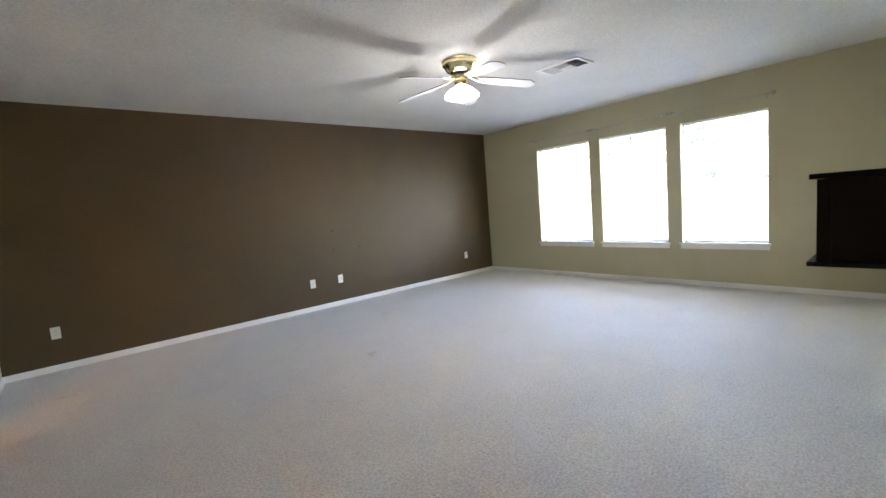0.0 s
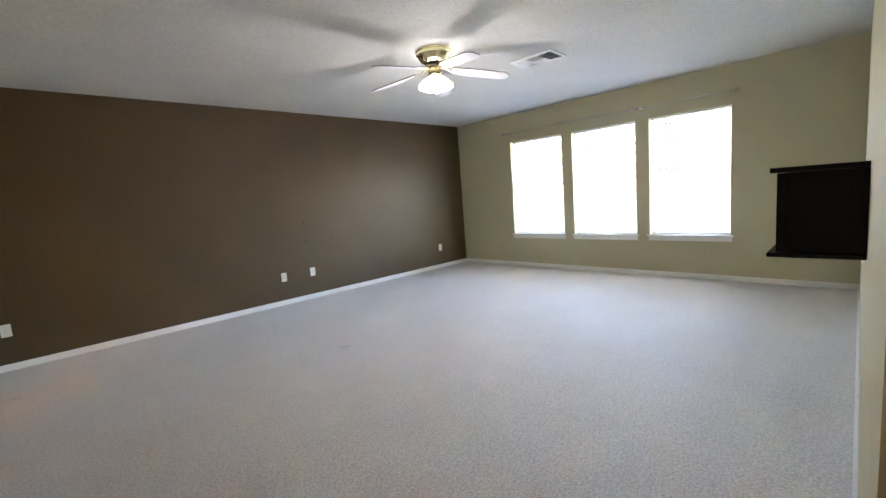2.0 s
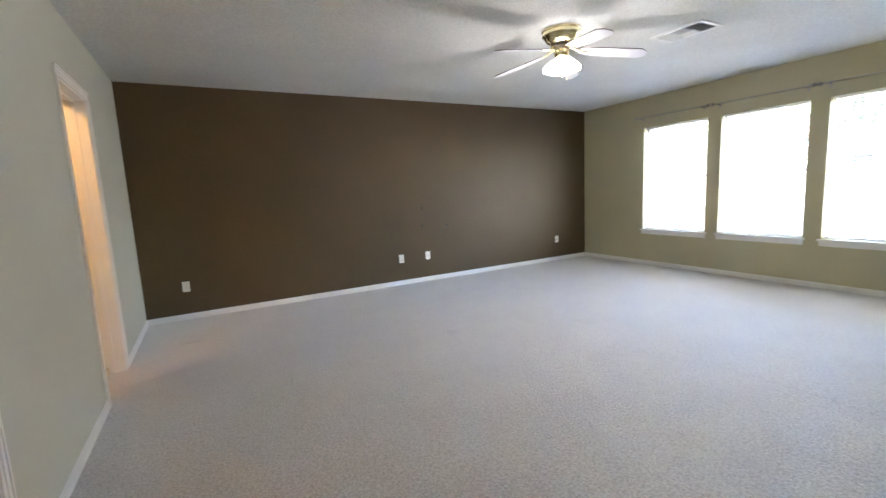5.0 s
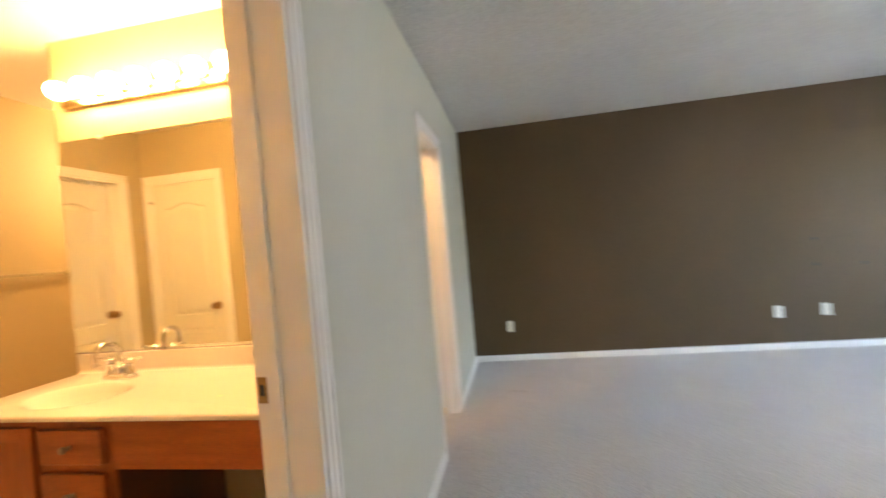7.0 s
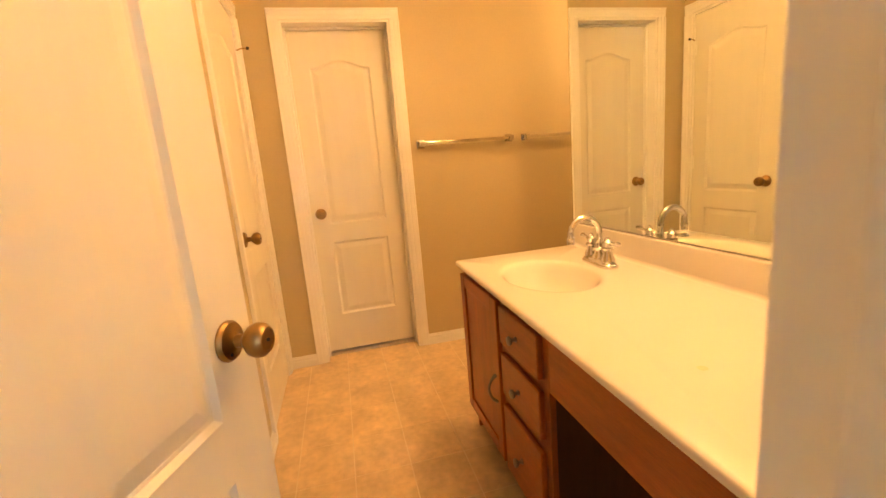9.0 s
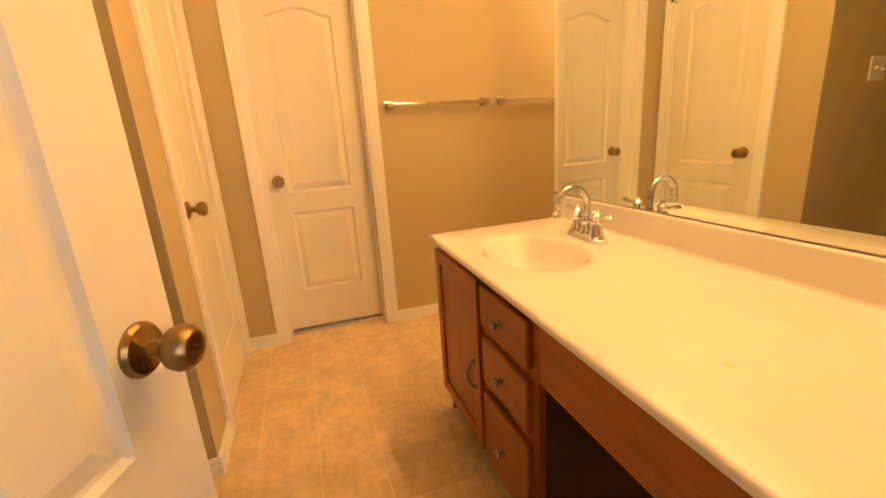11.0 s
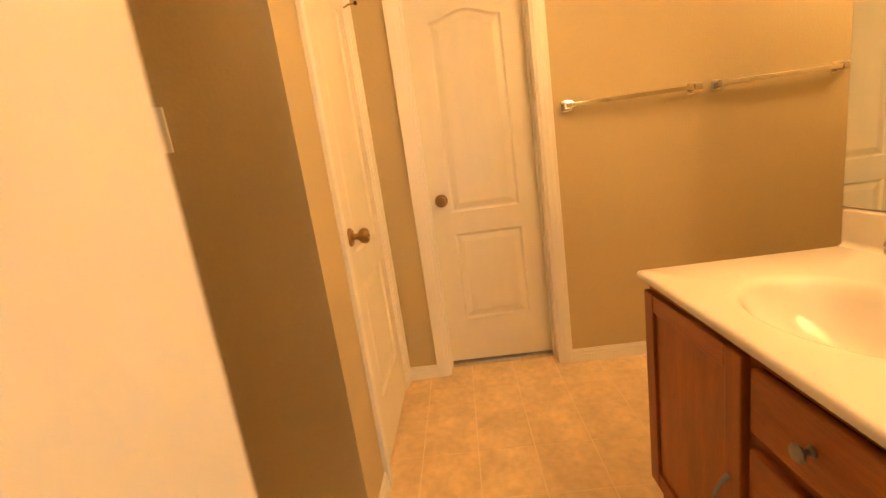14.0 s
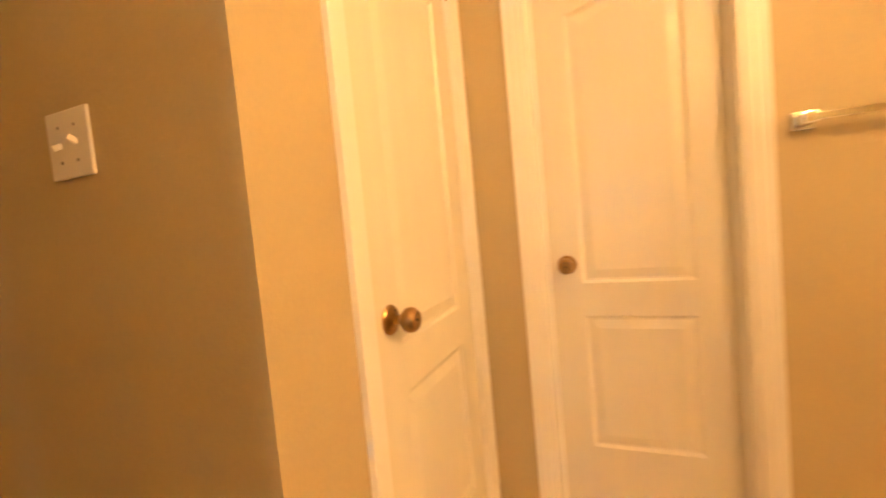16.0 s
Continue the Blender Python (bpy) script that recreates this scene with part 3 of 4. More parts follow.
# ---------- ceiling vent ----------
def ceiling_vent(x0, x1, y0, y1):
    v = thing("ceiling_vent", "white metal three-way supply vent in the ceiling", "ceiling vent", ((x0 + x1) / 2, (y0 + y1) / 2, H))
    hx, hy, m = (x1 - x0) / 2, (y1 - y0) / 2, 0.032
    part("backing", boxes((-hx + m, hx - m, -hy + m, hy - m, -0.003, -0.001)), M_SLOT, v)
    part("frame", boxes((-hx, hx, -hy, -hy + m, -0.012, -0.0005), (-hx, hx, hy - m, hy, -0.012, -0.0005),
                        (-hx, -hx + m, -hy + m, hy - m, -0.012, -0.0005), (hx - m, hx, -hy + m, hy - m, -0.012, -0.0005), bevel=0.002, seg=1), M_VENT, v)

    def slat(bm, u, lo, hi, along, s):
        z0, z1 = (-0.003, -0.017) if s > 0 else (-0.017, -0.003)
        if along == "x":
            q = [(lo, u - 0.007, z0), (hi, u - 0.007, z0), (hi, u + 0.007, z1), (lo, u + 0.007, z1)]
        else:
            q = [(u - 0.007, lo, z0), (u - 0.007, hi, z0), (u + 0.007, hi, z1), (u + 0.007, lo, z1)]
        top = [bm.verts.new(p) for p in q]
        bot = [bm.verts.new((p[0], p[1], p[2] - 0.0015)) for p in q]
        bm.faces.new(top)
        bm.faces.new(bot[::-1])
        for i in range(4):
            bm.faces.new((top[i], top[(i + 1) % 4], bot[(i + 1) % 4], bot[i]))
    third = (2 * hy - 2 * m) / 3
    for k in range(9):
        bm = bmesh.new()
        slat(bm, -hx + m + 0.012 + k * (2 * hx - 2 * m - 0.024) / 8, -hy + m + third, hy - m - third, "y", 1 if k > 4 else -1)
        part("slat", bm, M_VENT, v)
    for s in (-1, 1):
        for k in range(5):
            bm = bmesh.new()
            slat(bm, s * (third / 2 + 0.016 + k * (third - 0.03) / 4), -hx + m, hx - m, "x", s)
            part("slat", bm, M_VENT, v)
    return v


ceiling_vent(3.83, 4.125, 2.335, 2.785)

# ---------- wall plates ----------
def outlet(x, z, plain=False):
    o = thing("wall_plate" if plain else "wall_outlet", "white blank cable wall plate on the brown wall" if plain else "ivory duplex outlet on the brown wall",
              "wall plate" if plain else "outlet", (x, YN, z), "", "" if plain else "brown wall outlets")
    part("cover_plate", boxes((-0.037, 0.037, -0.006, -0.0005, -0.058, 0.058), bevel=0.003), M_PLATE, o)
    if plain:
        part("connector", turned([(0.006, 0), (0.006, 0.008), (0.003, 0.009)], 12, "y", (0, -0.014, 0)), M_STEEL, o, "", True)
    else:
        for zz in (-0.020, 0.020):
            r = part("receptacle", boxes((-0.0165, 0.0165, -0.0085, -0.006, zz - 0.014, zz + 0.014), bevel=0.002), M_PLATE, o)
            for dx in (-0.006, 0.006):
                part("slot", boxes((dx - 0.001, dx + 0.001, -0.0089, -0.0086, zz - 0.002, zz + 0.008)), M_SLOT, r)
    part("plate_screw", turned([(0.003, 0), (0.003, 0.001)], 10, "y", (0, -0.0075, 0)), M_STEEL, o)
    return o


outlet(-0.051, 0.325)
outlet(2.574, 0.325)
outlet(2.992, 0.327, True)
outlet(5.518, 0.322)
for x, z in ((2.45, 0.42), (1.42, 0.40), (1.34, 0.40)):
    o = thing("wall_outlet", "ivory duplex outlet on the khaki wall", "outlet", (x, YS, z - 0.08), "", "khaki wall outlets")
    o.matrix_world = SOUTH @ pose(x, YS, z - 0.08)
    part("cover_plate", boxes((-0.037, 0.037, 0.0005, 0.007, -0.058, 0.058), bevel=0.003), M_PLATE, o)
    for zz in (-0.020, 0.020):
        r = part("receptacle", boxes((-0.0165, 0.0165, 0.007, 0.0095, zz - 0.014, zz + 0.014), bevel=0.002), M_PLATE, o)
        for dx in (-0.006, 0.006):
            part("slot", boxes((dx - 0.001, dx + 0.001, 0.0096, 0.0099, zz - 0.002, zz + 0.008)), M_SLOT, r)
# wall anchors left in the brown wall
for x, z in ((2.934, 1.018), (2.931, 0.769), (3.339, 0.751)):
    solid("wall_anchor", turned([(0.016, 0.0005), (0.015, 0.003), (0.006, 0.004), (0.005, 0.001)], 14, "y", (x, YN - 0.0045, z)), M_SLOT,
          "small dark screw anchor stuck in the brown wall", "wall anchor", "", "wall anchors", True)

# ---------- wall-hung cabinet ----------
def wall_cabinet():
    x0, x1, y1, z0, z1 = 2.70, 3.95, YS + 0.305, 0.834, 1.252
    c = thing("wall_cabinet", "dark espresso wood wall-hung mantel cabinet with overhanging top and ledge", "wall cabinet", (0, 0, 0))
    part("body", boxes((x0, x1, YS + 0.001, y1, z0 + 0.022, z1 - 0.026), bevel=0.002), M_BLACKWOOD, c)
    part("top", boxes((x0 - 0.022, x1 + 0.022, YS + 0.001, y1 + 0.030, z1 - 0.024, z1), bevel=0.005), M_BLACKWOOD, c)
    part("ledge", boxes((x0 - 0.020, x1 + 0.020, YS + 0.001, y1 + 0.038, z0, z0 + 0.021), bevel=0.005), M_BLACKWOOD, c)
    part("corner_trim", boxes((x0 - 0.006, x0 - 0.0005, y1 - 0.045, y1 + 0.004, z0 + 0.023, z1 - 0.026), bevel=0.002), M_BLACKWOOD, c)
    part("corner_trim", boxes((x0 - 0.006, x0 - 0.0005, YS + 0.001, YS + 0.045, z0 + 0.023, z1 - 0.026), bevel=0.002), M_BLACKWOOD, c)
    return c


wall_cabinet().matrix_world = SOUTH

# ---------- vanity ----------
VX0, VX1, VF, VZ = -2.172, XB - 0.004, 2.372, 0.7535   # cabinet end, wall end, front, underside of the top
XK = -1.420                                            # knee space begins
v = thing("vanity_cabinet", "reddish oak bathroom vanity cabinet with a door and three drawers", "vanity", (0, 0, 0))
# The knee-side panel takes the darkened oak, so its shade is painted in.
for x, m in ((VX0, M_OAK), (XK - 0.018, M_OAK_SHADE)):
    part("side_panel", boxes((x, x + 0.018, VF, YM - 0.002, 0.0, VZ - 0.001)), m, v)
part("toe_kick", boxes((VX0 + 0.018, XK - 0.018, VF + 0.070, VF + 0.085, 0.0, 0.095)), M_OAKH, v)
part("bottom_panel", boxes((VX0 + 0.018, XK - 0.018, VF + 0.01, YM - 0.014, 0.095, 0.112)), M_OAK_SHADE, v)
part("back_panel", boxes((VX0 + 0.018, XK - 0.018, YM - 0.012, YM - 0.002, 0.095, VZ - 0.001)), M_OAK_SHADE, v)
part("face_frame", boxes((VX0, VX0 + 0.035, VF - 0.018, VF - 0.0005, 0.095, VZ - 0.001), (-1.760, -1.722, VF - 0.018, VF - 0.0005, 0.095, VZ - 0.001),
                         (XK - 0.036, XK, VF - 0.018, VF - 0.0005, 0.0, VZ - 0.001), (VX0 + 0.035, -1.760, VF - 0.018, VF - 0.0005, 0.095, 0.125),
                         (-1.722, XK - 0.036, VF - 0.018, VF - 0.0005, 0.095, 0.125), (VX0 + 0.035, -1.760, VF - 0.018, VF - 0.0005, 0.715, VZ - 0.001),
                         (-1.722, XK - 0.036, VF - 0.018, VF - 0.0005, 0.715, VZ - 0.001), (-1.722, XK - 0.036, VF - 0.018, VF - 0.0005, 0.545, 0.592),
                         (-1.722, XK - 0.036, VF - 0.018, VF - 0.0005, 0.358, 0.410)), M_OAK, v)


def cab_door(x0, x1, z0, z1):
    y = VF - 0.0185
    d = part("cabinet_door", boxes((x0 + 0.052, x1 - 0.052, y - 0.010, y - 0.002, z0 + 0.052, z1 - 0.052)), M_OAK, v)
    for a, b in ((x0, x0 + 0.052), (x1 - 0.052, x1)):
        part("stile", boxes((a, b, y - 0.018, y, z0, z1), bevel=0.004, seg=2), M_OAK, d)
    for a, b in ((z0, z0 + 0.052), (z1 - 0.052, z1)):
        part("rail", boxes((x0 + 0.052, x1 - 0.052, y - 0.0175, y, a, b), bevel=0.004, seg=2), M_OAKH, d)
    xp, zc = x1 - 0.034, 0.388
    pts = [(xp, y - 0.018 - 0.030 * math.sin(math.pi * k / 10) ** 0.7, zc - 0.052 + 0.104 * k / 10) for k in range(11)]
    part("bow_pull", tube(pts, [0.0065, 0.0055] + [0.0045] * 7 + [0.0055, 0.0065], 10), M_PEWTER, d, "dark pewter bow pull", True)
    return d


cab_door(VX0 + 0.004, -1.752, 0.116, 0.724)


def drawer(x0, x1, z0, z1):
    y = VF - 0.0185
    d = part("drawer_front", boxes((x0, x1, y - 0.019, y, z0, z1), bevel=0.006, seg=3), M_OAKH, v)
    cx, cz = (x0 + x1) / 2, (z0 + z1) / 2
    k = part("drawer_knob", turned([(0.009, 0), (0.0085, 0.003), (0.005, 0.006), (0.005, 0.013), (0.0125, 0.018), (0.0145, 0.023), (0.012, 0.027), (0.003, 0.029)], 20), M_PEWTER, d, "dark pewter round knob", True)
    k.matrix_local = pose(cx, y - 0.019, cz, 90, 0, 0)
    return d


drawer(-1.726, XK - 0.026, 0.586, 0.716)
drawer(-1.726, XK - 0.026, 0.404, 0.552)
drawer(-1.726, XK - 0.026, 0.116, 0.364)
part("apron", boxes((XK + 0.0005, VX1, VF - 0.018, VF, 0.562, VZ - 0.001), bevel=0.001, seg=1), M_OAKH, v, "horizontal oak apron over the knee space")
part("wall_cleat", boxes((XK, VX1, YM - 0.020, YM - 0.002, 0.68, VZ - 0.001)), M_OAK_SHADE, v)


def vanity_top():
    """Cast top with an oval bowl sunk into it."""
    bm = bmesh.new()
    x0, x1, y0, y1, zt, zb = -2.186, VX1, 2.326, YM - 0.002, 0.776, 0.7540
    cx, cy, ax, ay = -1.792, 2.560, 0.205, 0.150
    n = 64

    def edge_point(a):
        dx, dy = math.cos(a), math.sin(a)
        t = min(((x1 if dx > 0 else x0) - cx) / dx if abs(dx) > 1e-6 else 1e9, ((y1 if dy > 0 else y0) - cy) / dy if abs(dy) > 1e-6 else 1e9)
        return cx + dx * t, cy + dy * t
    corners = [math.atan2(py - cy, px - cx) for px in (x0, x1) for py in (y0, y1)]
    angs = sorted(set([-math.pi + 2 * math.pi * i / n for i in range(n)] + corners))
    n = len(angs)
    rings = []
    for inset, zz in ((0.004, zb), (0.0, zb + 0.003), (0.0, zt - 0.010), (0.001, zt - 0.006), (0.004, zt - 0.002), (0.009, zt)):
        ring = []
        for a in angs:
            ex, ey = edge_point(a)
            ring.append(bm.verts.new((max(ex, x0 + inset), max(ey, y0 + inset), zz)))
        rings.append(ring)
    for f, dz in ((1.16, 0.0), (1.09, -0.0006), (1.04, -0.003), (1.0, -0.008), (0.96, -0.017), (0.90, -0.036), (0.80, -0.066), (0.66, -0.094), (0.48, -0.112), (0.28, -0.121), (0.10, -0.124)):
        rings.append([bm.verts.new((cx + ax * f * math.cos(a), cy + ay * f * math.sin(a), zt + dz)) for a in angs])
    for r, q in zip(rings, rings[1:]):
        for i in range(n):
            bm.faces.new((r[i], r[(i + 1) % n], q[(i + 1) % n], q[i]))
    bm.faces.new(rings[-1])
    for q in bm.verts:                                 # the top was set slightly askew against the wall
        q.co.y -= 0.022 * (q.co.x - x0) * (y1 - q.co.y) / (y1 - y0)
    t = thing("washbasin_counter", "glossy cream cultured marble counter with an integral oval basin", "counter", (0, 0, 0))
    part("basin_top", bm, M_MARBLE, t, "", True)
    part("backsplash", boxes((-2.190, VX1, YM - 0.027, YM - 0.0015, 0.7740, 0.874), bevel=0.004, seg=3), M_MARBLE, t, "", True)
    bm = bmesh.new()                                   # cove between top and splash
    rows = []
    for k in range(7):
        a = math.pi / 2 * k / 6
        rows.append([bm.verts.new((xx, YM - 0.0275 - 0.014 * (1 - math.sin(a)), zt + 0.0005 + 0.014 * (1 - math.cos(a)))) for xx in (-2.182, VX1 - 0.001)])
    rows.append([bm.verts.new((xx, YM - 0.024, zt + 0.010)) for xx in (-2.182, VX1 - 0.001)])
    for a, b in zip(rows, rows[1:]):
        bm.faces.new((a[0], a[1], b[1], b[0]))
    part("cove", bm, M_MARBLE, t, "", True)
    part("drain", turned([(0.022, 0), (0.022, 0.002), (0.018, 0.003), (0.005, 0.001)], 24, "z", (cx, cy, zt - 0.1238)), M_CHROME, t, "chrome drain", True)
    return t


top = vanity_top()
stain = part("stain", turned([(0.009, 0.0), (0.0095, 0.0003), (0.004, 0.0004)], 18, "z", (-1.062, 2.479, 0.7762)), M_STAIN, top, "faint yellow stain")


def faucet(x, y, z, rz):
    f = thing("faucet", "chrome two-handle gooseneck basin faucet on the counter", "faucet", (x, y, z), "", "", rz)
    bm = bmesh.new()                                   # stepped base with rounded ends
    rings = []
    for hx, hy, zz in ((0.092, 0.033, 0.0005), (0.092, 0.033, 0.008), (0.087, 0.029, 0.0105), (0.087, 0.029, 0.014), (0.081, 0.025, 0.018), (0.076, 0.021, 0.026), (0.070, 0.018, 0.028)):
        ring = []
        for k in range(40):
            a = 2 * math.pi * k / 40
            c, q = math.cos(a), math.sin(a)
            ring.append(bm.verts.new((hx * abs(c) ** 0.5 * (1 if c >= 0 else -1), hy * abs(q) ** 0.6 * (1 if q >= 0 else -1), zz)))
        rings.append(ring)
    for a, b in zip(rings, rings[1:]):
        for k in range(40):
            bm.faces.new((a[k], a[(k + 1) % 40], b[(k + 1) % 40], b[k]))
    bm.faces.new(rings[-1])
    part("base_plate", bm, M_CHROME, f, "", True)
    part("spout_base", turned([(0.027, 0.024), (0.026, 0.030), (0.0185, 0.044), (0.017, 0.052), (0.020, 0.056), (0.020, 0.062), (0.0145, 0.068), (0.0125, 0.080)], 24), M_CHROME, f, "", True)
    pts = [(0, 0, 0.07), (0, 0, 0.095), (0, 0, 0.120)]
    for k in range(1, 13):
        a = math.pi * k / 12 * 1.02
        pts.append((0, -0.056 + 0.056 * math.cos(a), 0.120 + 0.056 * math.sin(a)))
    pts.append((0, pts[-1][1], pts[-1][2] - 0.010))
    part("spout", tube(pts, [0.0115] * len(pts), 18), M_CHROME, f, "", True)
    e = pts[-1]
    part("aerator", turned([(0.0118, 0.004), (0.0140, 0.001), (0.0145, -0.006), (0.0125, -0.010), (0.0135, -0.014), (0.0130, -0.022), (0.009, -0.023)], 20, "z", e), M_CHROME, f, "", True)
    for s in (-1, 1):
        h = part("handle", turned([(0.026, 0.024), (0.024, 0.032), (0.0165, 0.050), (0.0155, 0.058), (0.021, 0.063), (0.021, 0.069), (0.0145, 0.073), (0.0165, 0.082), (0.0165, 0.090),
                                   (0.011, 0.095), (0.0075, 0.100), (0.0085, 0.105), (0.003, 0.108)], 20), M_CHROME, f, "", True)
        h.location = (s * 0.054, 0, 0)
        part("lever", tube([(0, 0, 0.086), (s * 0.020, 0, 0.086), (s * 0.034, 0, 0.088), (s * 0.056, 0, 0.092), (s * 0.066, 0, 0.092), (s * 0.072, 0, 0.090)],
                           [0.0075, 0.0050, 0.0062, 0.0092, 0.0085, 0.0040], 12), M_CHROME, h, "", True)
    rod = part("lift_rod", tube([(0, 0.024, 0.020), (0, 0.026, 0.080)], 0.0025, 8), M_CHROME, f, "", True)
    part("rod_knob", turned([(0.0025, 0.0), (0.006, 0.004), (0.0065, 0.009), (0.003, 0.013)], 12, "z", (0, 0.026, 0.079)), M_CHROME, rod, "", True)
    return f


faucet(-1.815, 2.772, 0.776, -3)

# mirror
m = thing("wall_mirror", "large frameless wall mirror above the vanity backsplash", "mirror", (0, 0, 0))
part("glass", boxes((-2.214, XB - 0.006, YM - 0.006, YM - 0.001, 0.8760, 1.974)), M_MIRROR, m)
part("bottom_channel", boxes((-2.214, XB - 0.006, YM - 0.0085, YM - 0.0065, 0.8745, 0.8785)), M_PEWTER, m)
for x in (-1.95, -1.0):
    part("top_clip", boxes((x - 0.012, x + 0.012, YM - 0.010, YM - 0.0062, 1.962, 1.982), bevel=0.001, seg=1), M_PLATE, m, "clear plastic clip")

# vanity light
def vanity_light():
    x0, x1, zc = -2.136, -0.916, 2.190
    l = thing("vanity_light", "brass bar light with eight lit frosted globe bulbs", "wall light", (0, 0, 0))
    part("back_plate", boxes((x0, x1, YM - 0.030, YM - 0.001, zc - 0.055, zc + 0.055), bevel=0.006, seg=2), M_GOLD, l, "polished brass back plate", True)
    for k in range(8):
        x = x0 + 0.076 + 0.1525 * k
        s = part("socket", turned([(0.030, 0.0), (0.030, 0.004), (0.021, 0.010), (0.021, 0.028)], 20), M_GOLD, l, "brass socket", True)
        s.matrix_local = pose(x, YM - 0.030, zc, 90, 0, 0)
        prof = [(0.015, 0.029)] + [(max(0.002, 0.046 * math.sin(radians(a))), 0.074 - 0.046 * math.cos(radians(a))) for a in (25, 40, 55, 70, 85, 100, 115, 130, 145, 160, 177)]
        part("globe_bulb", turned(prof, 24), M_BULB, s, "glowing frosted globe bulb", True)
    return l


vanity_light()

# towel bars
def towel_bar(y0, y1):
    z, x = 1.318, XF
    t = thing("towel_bar", "square chrome towel bar on the tan wall", "towel bar", (0, 0, 0), "", "towel bars")
    for y in (y0, y1):
        p = part("post", boxes((x + 0.009, x + 0.062, y - 0.013, y + 0.013, z - 0.013, z + 0.013), bevel=0.003), M_CHROME, t)
        part("wall_plate", boxes((x + 0.0005, x + 0.006, y - 0.025, y + 0.025, z - 0.025, z + 0.025), bevel=0.002), M_CHROME, p)
        part("plate_step", boxes((x + 0.006, x + 0.009, y - 0.020, y + 0.020, z - 0.020, z + 0.020), bevel=0.001), M_CHROME, p)
        part("end_cap", boxes((x + 0.030, x + 0.064, y - 0.016, y + 0.016, z - 0.016, z + 0.016), bevel=0.004), M_CHROME, p)
    part("bar", boxes((x + 0.038, x + 0.057, y0 + 0.0165, y1 - 0.0165, z - 0.0095, z + 0.0095), bevel=0.0015), M_CHROME, t)
    return t


towel_bar(2.412, 2.998)
towel_bar(3.112, 3.650)

# light switch
s = thing("light_switch", "ivory double toggle light switch plate on the tan wall", "light switch", (XSW, 1.070, 1.325))
part("cover_plate", boxes((0.0005, 0.007, -0.059, 0.059, -0.058, 0.058), bevel=0.003), M_PLATE, s)
for dy, up in ((-0.023, -1), (0.023, 1)):
    tg = part("toggle", boxes((0.0, 0.016, -0.004, 0.004, -0.005, 0.005), bevel=0.0015), M_PLATE, s)
    tg.matrix_local = pose(0.006, dy, 0, 0, 28 * -up, 0)
    for dz in (-0.03, 0.03):
        part("plate_screw", turned([(0.003, 0), (0.003, 0.0012)], 10, "x", (0.007, dy, dz)), M_PEWTER, s)

# ---------- closet lamp and lamp light ----------
lamp("closet_bulb", 'POINT', Matrix.Translation((-1.0, 3.35, 2.30)), 0.9, (1.0, 0.58, 0.25), radius=0.06)
lamp("fan_bulb", 'POINT', Matrix.Translation((FAN[0], FAN[1], H - 0.385)), 0.95, (1.0, 0.97, 0.94), radius=0.07)
lamp("alcove_bulb", 'POINT', Matrix.Translation((-2.52, 4.25, 2.20)), 1.05, (1.0, 0.60, 0.25), radius=0.16)

# ---------- carpet seam and scuffed tufts ----------
carpet = bpy.data.objects["floor"]


def ridge(name, points, w, h):
    bm = bmesh.new()
    rows = []
    for k, (x, y) in enumerate(points):
        a, b = points[max(k - 1, 0)], points[min(k + 1, len(points) - 1)]
        d = Vector((b[0] - a[0], b[1] - a[1], 0)).normalized()
        n2 = Vector((-d.y, d.x, 0))
        p = Vector((x, y, ZF))
        rows.append([bm.verts.new(p + n2 * u * w + Vector((0, 0, v * h - 0.001))) for u, v in ((-1, 0), (-0.4, 0.8), (0.1, 1), (0.5, 0.6), (1, 0))])
    for a, b in zip(rows, rows[1:]):
        for k in range(4):
            bm.faces.new((a[k], a[k + 1], b[k + 1], b[k]))
    return part(name, bm, M_CARPET, carpet, "", True)


ridge("carpet_seam", [(3.245 + 0.006 * math.sin(0.9 * k), 0.28 + 0.11 * k) for k in range(49)], 0.012, 0.0035)
rng = random.Random(5)
for cx, cy in ((2.071, 3.51), (-0.001, 4.785), (3.055, 4.632), (4.092, 3.526), (3.005, 0.40)):
    for k in range(4):
        x, y, a = cx + rng.uniform(-0.07, 0.07), cy + rng.uniform(-0.05, 0.05), rng.uniform(0, 3.1)
        ln = rng.uniform(0.02, 0.05)
        ridge("carpet_tuft", [(x + ln * u * math.cos(a), y + ln * u * math.sin(a) + 0.004 * math.sin(5 * u)) for u in (-1, -0.5, 0, 0.5, 1)], 0.010, 0.007)

# ---------- outside ----------
structure("ground", boxes((XE + 0.4, 400, -300, 300, -0.55, -0.45)), M_GRASS, "sunlit dry lawn outside", "ground")
fence = thing("garden_fence", "weathered cedar privacy fence beyond the lawn", "fence", (0, 0, 0))
me = mesh_of("fence_board", boxes((-0.01, 0.01, -0.068, 0.068, -0.45, 1.30)), M_FENCE)
for k in range(120):
    o = new("fence_board", me)
    o.parent = fence
    o.location = (15.0, -6 + 0.142 * k, 0.02 * math.sin(k * 1.7))
hs = thing("neighbour_house", "two-storey brick house with dark windows and a grey shingle roof", "house", (0, 0, 0))
part("wall", boxes((24, 34, -4, 16, -0.45, 5.2)), M_BRICKH, hs)
bm = bmesh.new()
q = [bm.verts.new(p) for p in ((23.5, -4.5, 5.2), (34.5, -4.5, 5.2), (34.5, 16.5, 5.2), (23.5, 16.5, 5.2), (29, 0.5, 8.2), (29, 11.5, 8.2))]
for idx in ((0, 3, 5, 4), (1, 4, 5, 2), (0, 4, 1), (3, 2, 5), (0, 1, 2, 3)):
    bm.faces.new([q[i] for i in idx])
part("roof", bm, M_ROOF, hs)
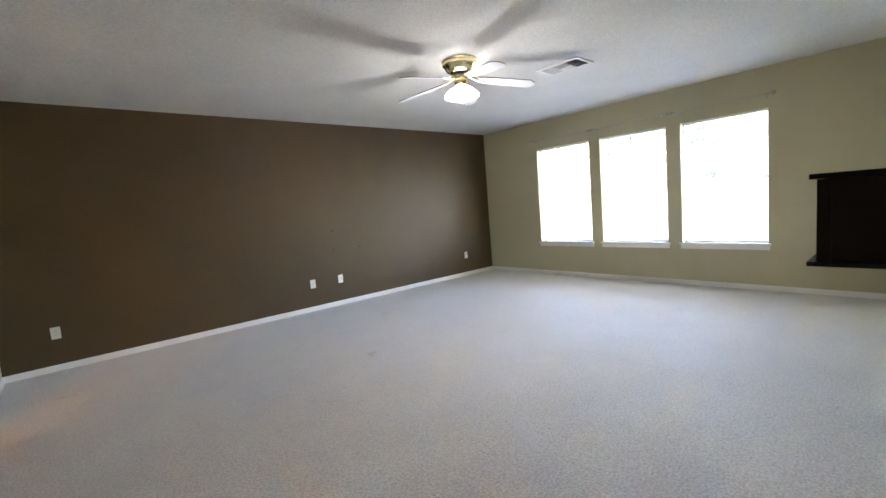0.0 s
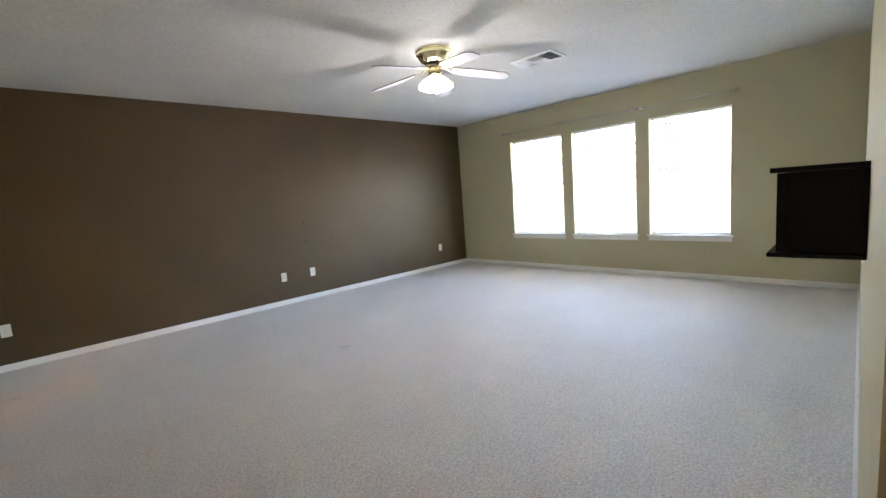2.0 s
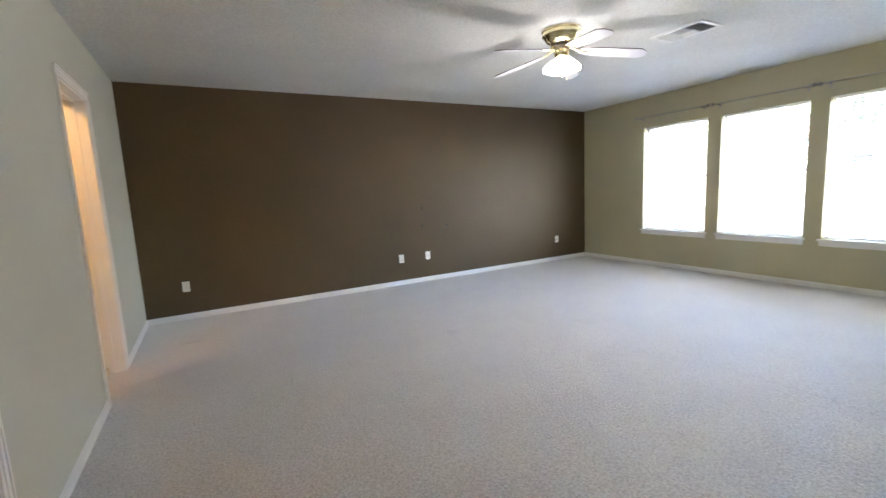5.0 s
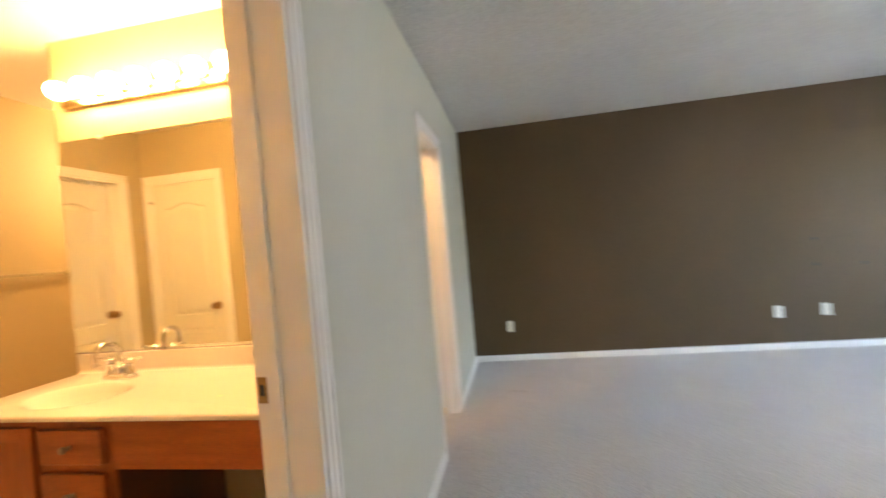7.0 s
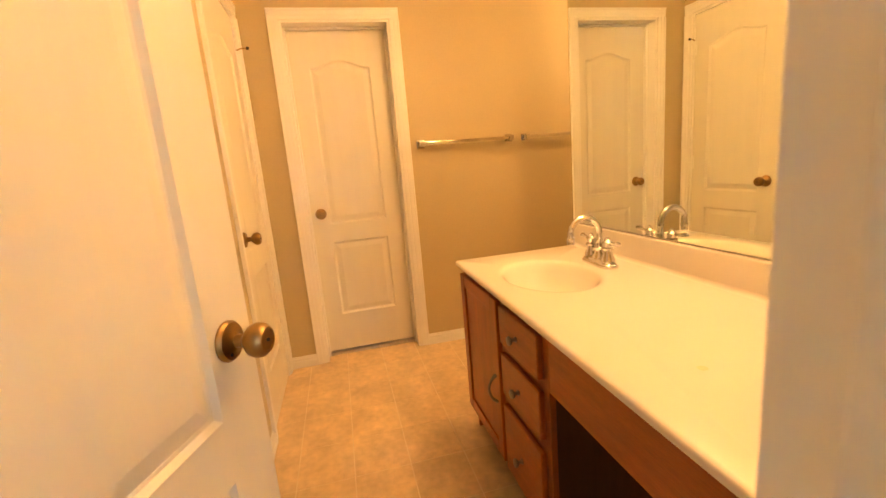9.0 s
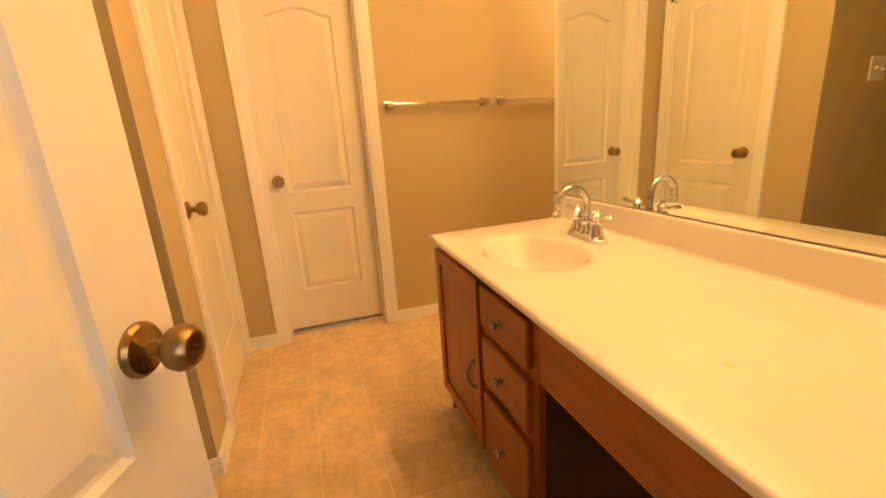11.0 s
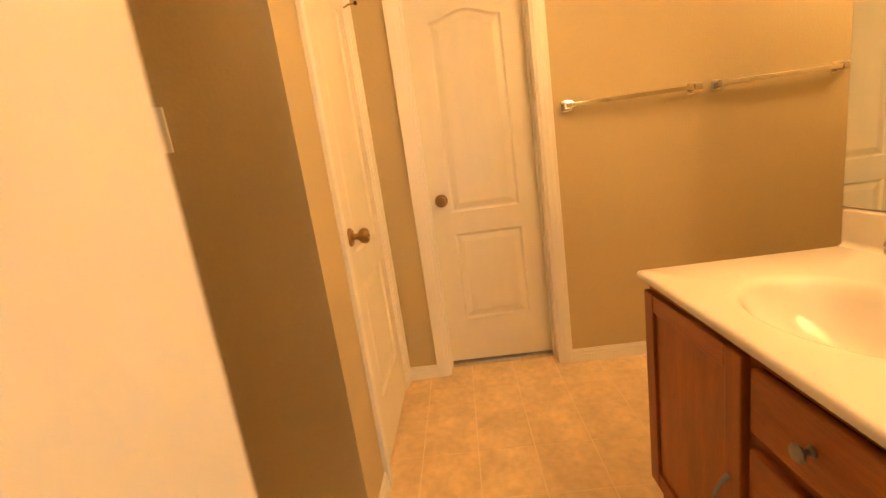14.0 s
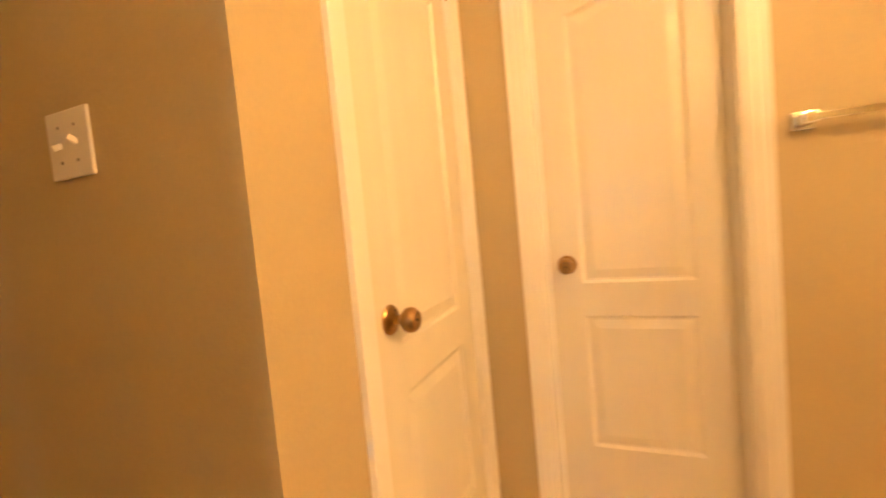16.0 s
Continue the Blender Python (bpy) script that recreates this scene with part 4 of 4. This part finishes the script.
for yw in (-1.8, 2.6, 7.0, 11.4):
    for zw in (0.55, 3.1):
        p = part("window", boxes((23.96, 23.99, yw, yw + 1.7, zw, zw + 1.35)), M_DARKPANE, hs, "dark window pane")
        part("frame", boxes((23.93, 23.995, yw - 0.07, yw, zw - 0.07, zw + 1.42), (23.93, 23.995, yw + 1.7, yw + 1.77, zw - 0.07, zw + 1.42),
                            (23.93, 23.995, yw, yw + 1.7, zw - 0.07, zw), (23.93, 23.995, yw, yw + 1.7, zw + 1.35, zw + 1.42),
                            (23.93, 23.955, yw + 0.83, yw + 0.87, zw, zw + 1.35), (23.93, 23.955, yw, yw + 0.83, zw + 0.65, zw + 0.69), (23.93, 23.955, yw + 0.87, yw + 1.7, zw + 0.65, zw + 0.69)), M_VINYL, p)


def yard_tree(x, y, h, seed):
    rg = random.Random(seed)
    t = thing("yard_tree", "leafy shade tree on the lawn beyond the windows", "tree", (x, y, -0.45), "", "yard trees")
    trunk = part("trunk", tube([(0, 0, -0.05), (0.03, 0.02, h * 0.25), (-0.04, 0.05, h * 0.5), (0.02, 0.0, h * 0.8)], [0.16, 0.12, 0.09, 0.03], 10), M_BARK, t, "", True)
    tips = []
    for k in range(11):
        a, z0 = rg.uniform(0, 6.28), h * rg.uniform(0.28, 0.62)
        r = h * rg.uniform(0.20, 0.36)
        tip = (r * math.cos(a), r * math.sin(a), z0 + h * rg.uniform(0.12, 0.36))
        part("limb", tube([(0, 0.03, z0), (tip[0] * 0.5, tip[1] * 0.5, z0 + (tip[2] - z0) * 0.65), tip], [0.05, 0.035, 0.012], 6), M_BARK, trunk, "", True)
        tips.append(tip)
    tips.append((0, 0, h * 0.92))
    bm = bmesh.new()
    for tip in tips:
        for k in range(190):
            d = Vector((rg.gauss(0, 1), rg.gauss(0, 1), rg.gauss(0, 0.8))) * h * 0.075
            c = Vector(tip) + d
            u = Vector((rg.gauss(0, 1), rg.gauss(0, 1), rg.gauss(0, 1))).normalized()
            w = u.orthogonal().normalized() * rg.uniform(0.03, 0.06)
            u = u * rg.uniform(0.06, 0.12)
            bm.faces.new([bm.verts.new(c + q) for q in (-u, w, u, -w)])
    leaves = part("crown", bm, M_LEAF, t, "green leafy crown")
    leaves["kind"] = "stuff"
    return t


yard_tree(12.2, 8.6, 5.2, 3)
yard_tree(13.4, 5.0, 4.6, 8)

# ---------- bathroom floor tiles ----------
fl = structure("floor_bath", boxes((-4.5, -0.56, -0.61, YN + 0.14, -0.12, -0.0010)), M_GROUT, "beige stone-pattern vinyl tile bathroom floor", "floor")
TX, TY = 0.2475, 0.2245
tile_me = mesh_of("tile", boxes((0.002, TX - 0.002, 0.002, TY - 0.002, -0.006, 0.0)), M_TILE)
for i in range(12):
    for k in range(12):
        x, y = -0.530 - TX * (i + 1), 0.4555 + TY * k
        if x + TX < XF - 0.09:
            continue
        if x < XSW - 0.13 and y + TY < YSIDE:
            continue
        o = new("tile", tile_me)
        o.parent = fl
        o.location = (x, y, 0)
